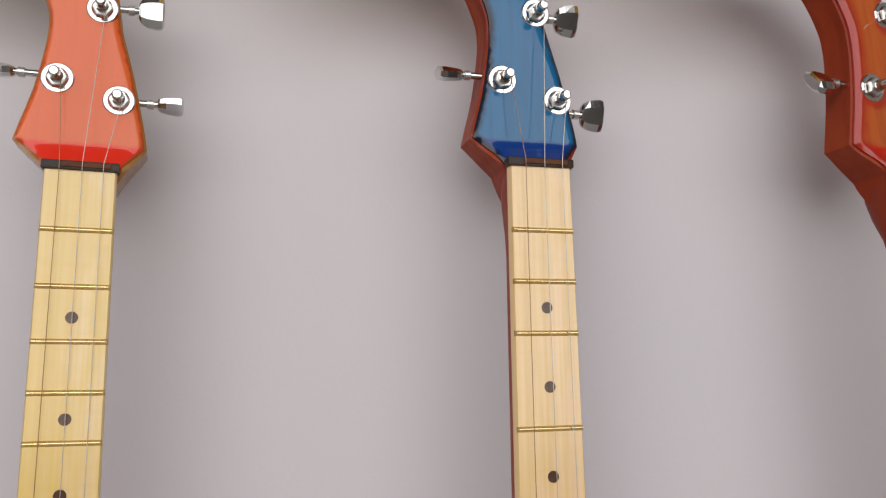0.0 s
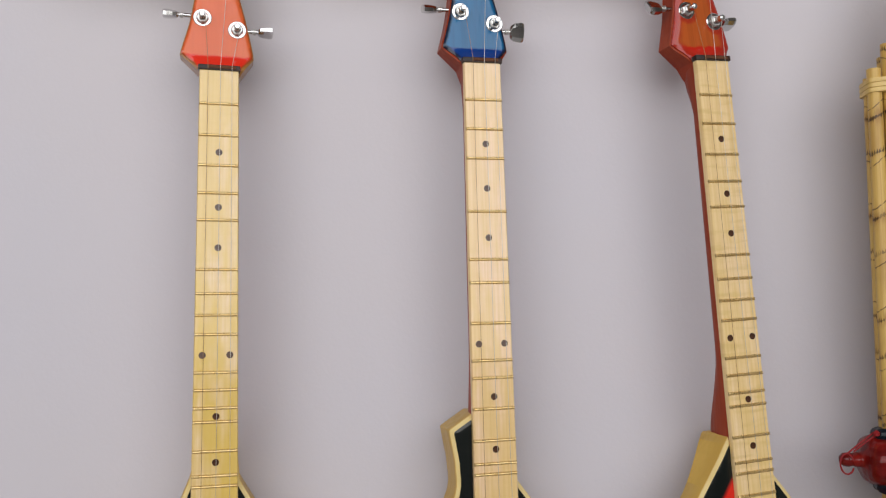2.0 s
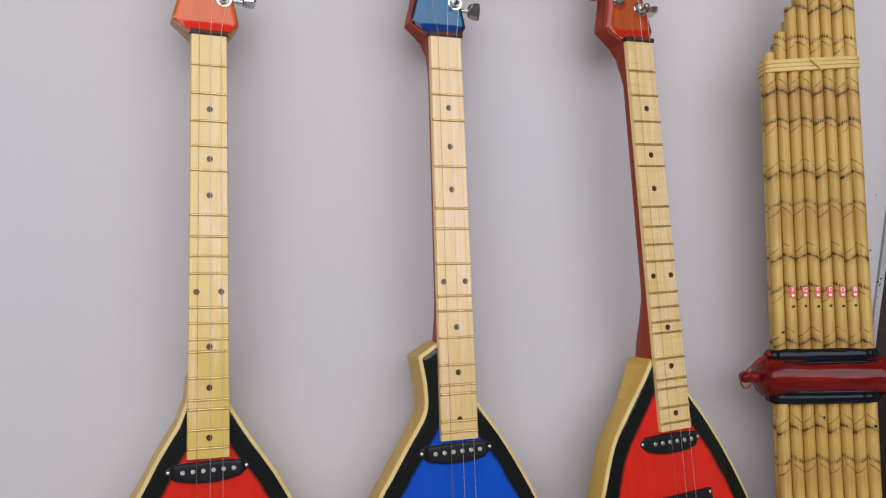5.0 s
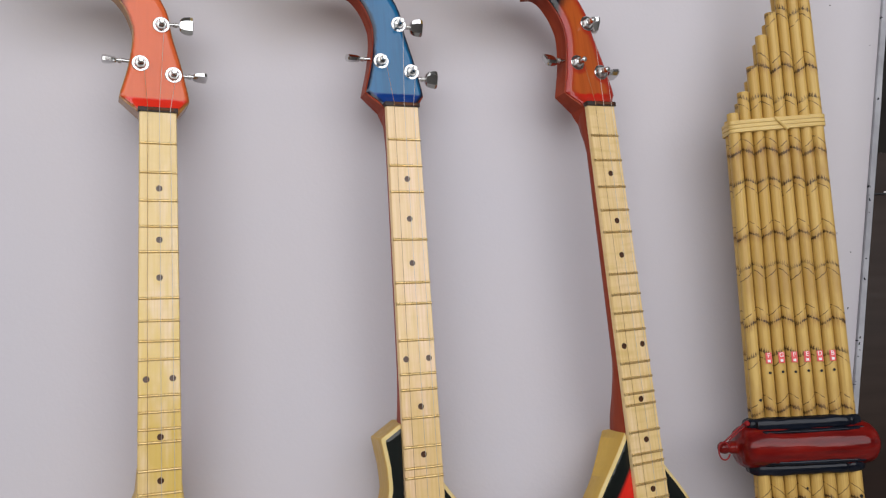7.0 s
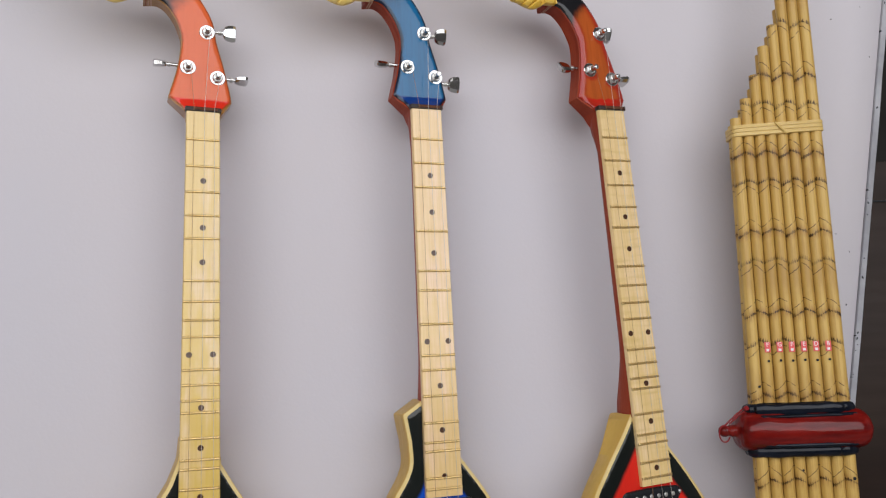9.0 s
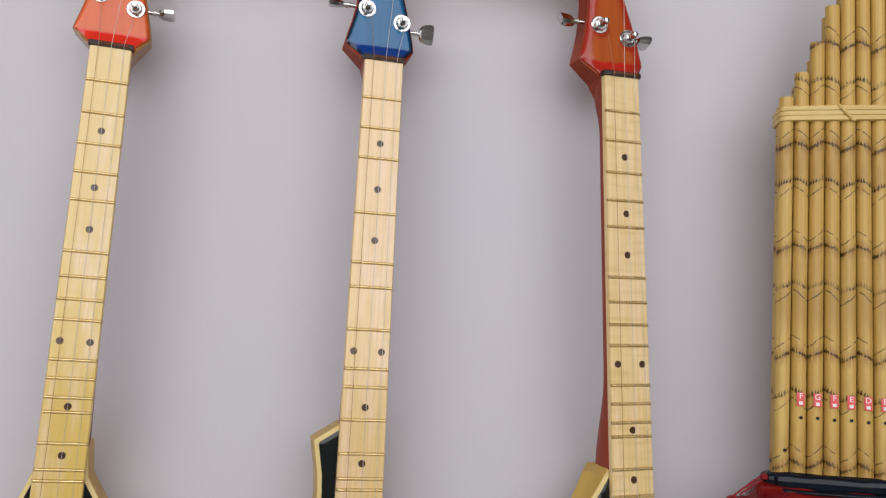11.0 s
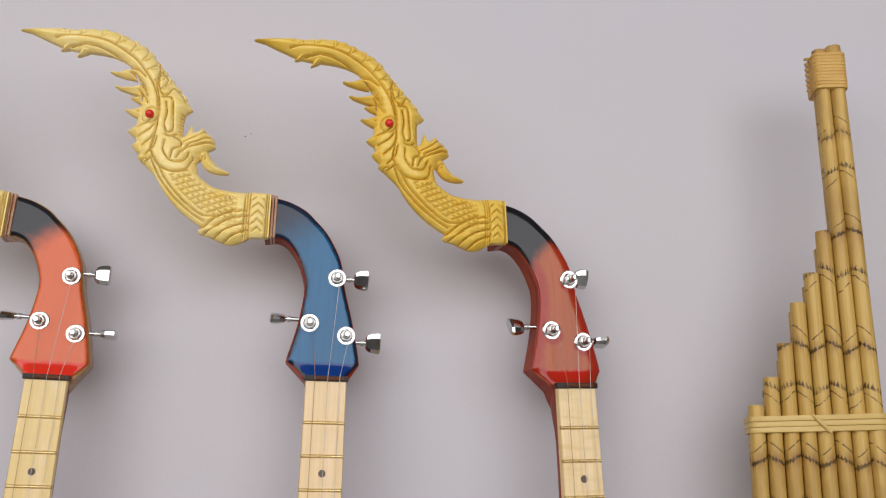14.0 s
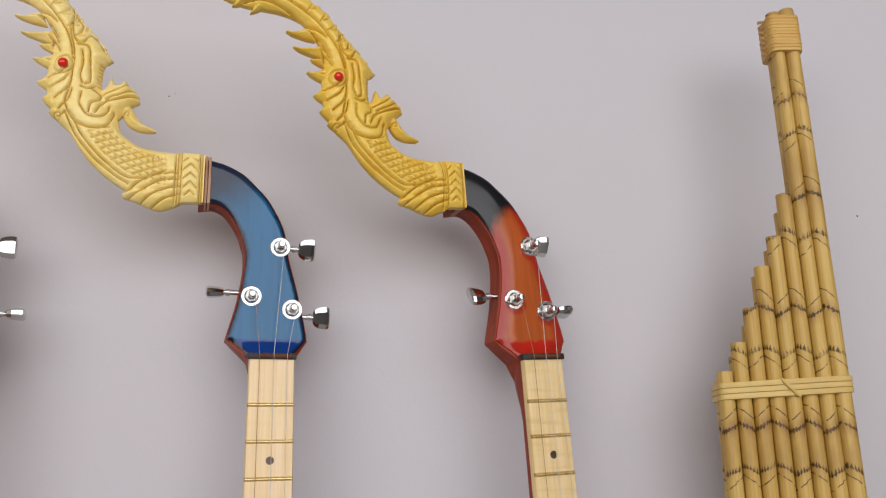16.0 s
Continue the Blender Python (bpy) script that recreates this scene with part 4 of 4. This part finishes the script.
lute(
    hung(0.0851, 0.4793, 1.8216, -0.46, 14), (1.03, 0.0, 1.045), POSTS_A, "red lute with black border and gold carved finial", FRETS_A, 0.454, DOTS_A,
    [(-0.098, -0.535), (-0.0690, -0.4853), (-0.0517, -0.4518), (-0.0320, -0.4192), (-0.0222, -0.394), (-0.0200, -0.370)],
    [(0.0205, -0.370), (0.0235, -0.400), (0.0430, -0.4320), (0.0675, -0.4672), (0.0870, -0.5001), (0.1060, -0.540)],
    lambda z: 0.050 + 0.018 * step(-z, 0.40, 0.62), "face_red", "top_red", "amber", "mahogany", "maple_gold", (4, 78, 86), (-1, -1, 0.0), 0.0125, (0.0045, 0.004, 0.002))
lute(
    hung(0.3458, 0.4816, 1.8298, -1.33, 12), (1.0, 0.0, 1.0), POSTS_B, "blue lute with horned body and gold carved finial", FRETS_B, 0.4525, DOTS_B,
    [(-0.110, -0.540), (-0.0895, -0.5012), (-0.0813, -0.4890), (-0.0602, -0.4554), (-0.0390, -0.4208), (-0.0380, -0.3910), (-0.0432, -0.3599), (-0.0182, -0.3440)],
    [(0.0205, -0.346), (0.0225, -0.4080), (0.0265, -0.4150), (0.0531, -0.4518), (0.0771, -0.4918), (0.0990, -0.535)],
    lambda z: 0.050 - 0.010 * step(-z, 0.37, 0.46), "face_blue", "top_blue", "mahogany", "mahogany", "maple_pale", (20, 70, 15), (-1, -2, -0.003), 0.0110, (0.001, 0.004, -0.0050))
lute(
    hung(0.5763, 0.4803, 1.8315, -3.81, 17), (0.955, 0.005, 1.015), POSTS_C, "red-brown lute with red top and gold carved finial", FRETS_C, 0.4521, DOTS_C,
    [(-0.123, -0.555), (-0.1045, -0.5075), (-0.0860, -0.4589), (-0.0615, -0.4238), (-0.0335, -0.388), (-0.0203, -0.3690)],
    [(0.0205, -0.369), (0.0225, -0.4050), (0.0500, -0.4430), (0.0760, -0.4860), (0.0980, -0.5300), (0.1080, -0.555)],
    lambda z: 0.052 - 0.016 * step(-z, 0.365, 0.425), "face_brown", "top_red", "mahogany", "mahogany", "maple_flamed", (30, 40, 75), (1, -1, -0.006), 0.0030, (0.003, 0.004, 0.001), "gold_deep")

# ---- bamboo mouth organ ----
organ = new("bamboo_mouth_organ")
organ.matrix_basis = pose(0.7848, 0.4729, 0.0381, 0, 0, -6) @ Matrix.Diagonal((0.975, 0.975, 0.975, 1)) @ pose(-0.80, -0.4955, 0)
tagged(organ, "bamboo mouth organ of bound scorched cane pipes with red wind chest", "mouth organ")
PITCH = 0.0153
TOPS = [1.829, 1.855, 1.887, 1.926, 1.955, 1.997, 2.192, 2.196]
ROW_Y = (0.4955, 0.5092)


def bend(z, x=0.80):
    """How far a cane at x has moved sideways at height z: the bundle narrows upwards."""
    return -0.008 * max(z - 1.78, 0) ** 2 - 0.11 * (x - 0.80) * max(z - 1.46, 0)


def pipe(x0, y, top, r):
    """One cane with swollen joints and a hollow top."""
    levels = sorted({round(v, 4) for v in np.linspace(1.07, top, 46)} | {round(1.7815 + 0.1017 * k + e, 4) for k in range(-7, 5) for e in (-0.004, 0, 0.004) if 1.08 < 1.7815 + 0.1017 * k + e < top - 0.004})
    rings = []
    n = 18
    for z in levels:
        near = min(abs((z - 1.7815) / 0.1017 - round((z - 1.7815) / 0.1017)) * 0.1017, 0.02)
        rr = r * (1 - 0.10 * max(z - 1.46, 0)) * (1 + 0.035 * math.exp(-((near / 0.004) ** 2))) * (1 + 0.02 * noise.noise((x0 * 90, 0, z * 9)))
        rings.append([(x0 + bend(z, x0) + rr * math.cos(2 * math.pi * k / n), y + rr * math.sin(2 * math.pi * k / n), z) for k in range(n)])
    z = levels[-1]
    for rr, dz in ((r * 0.68, 0.0), (r * 0.66, -0.012)):
        rings.append([(x0 + bend(z, x0) + rr * math.cos(2 * math.pi * k / n), y + rr * math.sin(2 * math.pi * k / n), z + dz) for k in range(n)])
    # centre the mesh on the cane's own axis, so that the scorch marks slope about it
    return loft([[(p[0] - x0, p[1] - y, p[2]) for p in ring] for ring in rings])


for row in (1, 0):
    for k in range(8):
        x = 0.7483 + PITCH * k + 0.0020 * row
        top = TOPS[k] - (0.006 + 0.004 * (k % 3) if row else 0)
        part("pipe", pipe(x, ROW_Y[row], top, 0.0072 + (0.0007 if k == 7 else 0)), M["cane_a" if (k + row) % 2 else "cane_b"], organ, at=pose(x, ROW_Y[row], 0))
FACE_Y = ROW_Y[0] - 0.0076


def hole(x, z, r=0.0016):
    part("finger_hole", lathe([(-0.0006, r), (0.0006, r)], "y", 14), M["black"], organ, at=pose(x + bend(z, x), FACE_Y, z))


hole(0.7500, 1.4880)
hole(0.7483 + PITCH * 3 + 0.001, 1.3875, 0.0013)
hole(0.7483 + PITCH * 7 + 0.001, 1.3760, 0.0021)
for k in range(6):
    hole(0.7483 + PITCH * (k + 1) + 0.0003, 1.5185 + 0.0006 * (k % 2), 0.0015)
    z = 1.5355
    x = 0.7483 + PITCH * (k + 1)
    x += bend(z, x)
    label = part("note_sticker", box((0.0072, 0.0008, 0.0125), (0, 0, 0), 0.0003), M["sticker"], organ, "red note sticker with white letter", at=pose(x, FACE_Y - 0.0002, z))
    font = bpy.data.curves.new("letter", "FONT")
    font.body, font.size, font.align_x, font.align_y, font.extrude = "FGFEDB"[k], 0.0074, "CENTER", "CENTER", 0.0001
    font.materials.append(M["print"])
    letter = new("letter", font)
    letter.parent, letter.matrix_basis = label, pose(0, -0.0006, 0.0028, 90)
    part("printed_bar", box((0.0034, 0.0003, 0.0030), (0, 0, 0)), M["print"], label, at=pose(0, -0.0005, -0.0035), smooth=False)


def wax_ring(z0, z1, x0, x1, r, y0, y1, lean=0.0, bulge=0.0):
    """A rounded, uneven roll of wax round both rows of pipes."""
    n, rings = 64, []
    for j in range(11):
        t = math.pi * j / 10
        ring = []
        for k in range(n):
            a = 2 * math.pi * k / n
            c, s = math.cos(a), math.sin(a)
            lump = 1 + 0.35 * noise.noise((3.1 * c * 4, 3.1 * s * 2, z0 * 300))
            grow = (bulge + 0.005) * math.sin(t) ** 0.6 * lump - 0.005
            px = (x0 + x1) / 2 + ((x1 - x0) / 2 + grow) * math.copysign(abs(c) ** (2 / r), c)
            py = (y0 + y1) / 2 + ((y1 - y0) / 2 + grow) * math.copysign(abs(s) ** (2 / r), s)
            z = (z0 + z1) / 2 - (z1 - z0) / 2 * math.cos(t) * (1 + 0.25 * noise.noise((px * 70, py * 70, 5 + z0 * 50)))
            ring.append((px, py, z + lean * (px - x0)))
        rings.append(ring)
    return loft(rings)


def band(z0, z1, x0, x1, r, y0, y1, lean=0.0, bulge=0.0):
    """A flat strap round both rows of pipes, from z0 to z1."""
    n, rings = 40, []
    for z, grow in ((z0, -0.0004), (z0 + 0.0003, bulge), ((z0 + z1) / 2, bulge + 0.0003), (z1 - 0.0003, bulge), (z1, -0.0004)):
        ring = []
        for k in range(n):
            a = 2 * math.pi * k / n
            c, s = math.cos(a), math.sin(a)
            cx, cy = (x0 + x1) / 2, (y0 + y1) / 2
            hx, hy = (x1 - x0) / 2 + grow, (y1 - y0) / 2 + grow
            px = cx + hx * math.copysign(abs(c) ** (2 / r), c)
            py = cy + hy * math.copysign(abs(s) ** (2 / r), s)
            ring.append((px, py, z + lean * (px - x0)))
        rings.append(ring)
    return loft(rings)


left, right = 0.7483 - 0.0079 + bend(1.81, 0.7483), 0.7483 + PITCH * 7 + 0.0090 + bend(1.81, 0.8554)
tie = part("cane_tie", band(1.8035, 1.8083, left, right, 7, ROW_Y[0] - 0.0096, ROW_Y[1] + 0.0096, 0.055), M["strip"], organ, "split-cane tie round the pipes")
for k in (1, 2):
    part("strand", band(1.8035 + 0.0050 * k, 1.8083 + 0.0050 * k, left, right, 7, ROW_Y[0] - 0.0096, ROW_Y[1] + 0.0096, 0.055), M["strip"], tie)
for e in (0.0, 0.0035):
    part("knot", tube([(0.797 + e, ROW_Y[0] - 0.0100, 1.8215 - e), (0.8012 + e, ROW_Y[0] - 0.0110, 1.816 - e), (0.8095 + e * 0.6, ROW_Y[0] - 0.0104, 1.8075 - e * 0.4)], 0.0014, 8), M["strip"], tie)
left, right = 0.7483 + PITCH * 6 - 0.0090 + bend(2.165, 0.8401), 0.7483 + PITCH * 7 + 0.0092 + bend(2.165, 0.8554)
wrap = part("top_binding", band(2.1470, 2.1508, left, right, 5, ROW_Y[0] - 0.0092, ROW_Y[1] + 0.0092), M["wrap"], organ, "tight cane binding at the tallest pipes")
for k in range(1, 11):
    e = 0.00015 * ((k * 7) % 3)
    part("strand", band(2.1470 + 0.0036 * k, 2.1508 + 0.0036 * k, left - e, right + e, 5, ROW_Y[0] - 0.0092 - e, ROW_Y[1] + 0.0092), M["wrap"], wrap)
for k in range(7):
    z = 2.149 + 0.006 * k
    part("stitch", tube([(left - 0.0012, 0.498, z), (left - 0.0026, 0.503, z + 0.003), (left - 0.0012, 0.508, z + 0.005)], 0.0016, 7), M["wrap"], wrap)

CHEST = [(0.7115, 0.005), (0.7164, 0.0072), (0.7212, 0.0075), (0.7232, 0.0125), (0.7264, 0.0205), (0.7348, 0.0248), (0.7535, 0.0268), (0.7885, 0.0272), (0.8285, 0.027), (0.8605, 0.0258), (0.8735, 0.0235), (0.8812, 0.019), (0.8848, 0.012), (0.8855, 0.003)]
CHEST = spline(CHEST, 4, False)
rings = []
for x, r in CHEST:
    ring = []
    for k in range(36):
        a = 2 * math.pi * k / 36
        c, s = math.cos(a), math.sin(a)
        ry = min(r * 1.22, r + 0.007)
        r2 = 1 + 0.045 * noise.noise((x * 34, 1.6 * c, 1.6 * s)) + 0.02 * noise.noise((x * 90, 3 * c, 3 * s + 7))
        ring.append((x, 0.5035 + ry * r2 * math.copysign(abs(c) ** 0.97, c), 1.4350 + r * r2 * math.copysign(abs(s) ** 0.97, s) + 0.0006 * noise.noise((x * 60, a, 0))))
    rings.append(ring)
chest = part("wind_chest", loft(rings), M["red_gloss"], organ, "glossy dark red wooden wind chest")
part("knob", lathe([(0.7010, 0.0005), (0.7020, 0.0040), (0.7050, 0.0066), (0.7095, 0.0072), (0.7135, 0.0060), (0.7160, 0.0050)], "x", 20), M["red_gloss"], chest, "turned red mouthpiece", at=pose(0, 0.5035, 1.4350))
collar = part("wax_collar", wax_ring(1.4525, 1.4670, 0.7355, 0.8660, 3.2, ROW_Y[0] - 0.0150, ROW_Y[1] + 0.0110, 0.01, 0.002), M["wax"], organ, "blue-black wax seal above the chest")
part("wax_lip", wax_ring(1.4495, 1.4540, 0.7340, 0.8685, 3.2, ROW_Y[0] - 0.0190, ROW_Y[1] + 0.0130, 0.01, 0.0022), M["wax"], collar)
collar = part("wax_collar", wax_ring(1.4035, 1.4175, 0.7355, 0.8660, 3.2, ROW_Y[0] - 0.0150, ROW_Y[1] + 0.0110, 0.0, 0.002), M["wax"], organ, "blue-black wax seal below the chest")
part("wax_lip", wax_ring(1.4145, 1.4215, 0.7340, 0.8685, 3.2, ROW_Y[0] - 0.0190, ROW_Y[1] + 0.0130, 0.0, 0.0022), M["wax"], collar)
for a, b in (((0.7310, 1.4625), (0.7065, 1.4425)), ((0.7330, 1.4600), (0.7120, 1.4440))):
    part("cord", tube([(a[0], 0.494, a[1]), ((a[0] + b[0]) / 2 + 0.001, 0.4925, (a[1] + b[1]) / 2 + 0.002), (b[0], 0.495, b[1])], 0.0009, 7), M["cord"], chest)
part("cord", tube([(0.7045 + 0.0065 * math.cos(a), 0.4925, 1.4325 + 0.0100 * math.sin(a)) for a in np.linspace(0.4, 5.9, 16)], 0.0009, 7), M["cord"], chest, "red cord loop")
part("cord_knot", lathe([(-0.003, 0.001), (-0.002, 0.003), (0.001, 0.0034), (0.003, 0.001)], "z", 12), M["cord"], chest, at=pose(0.7325, 0.490, 1.4625))
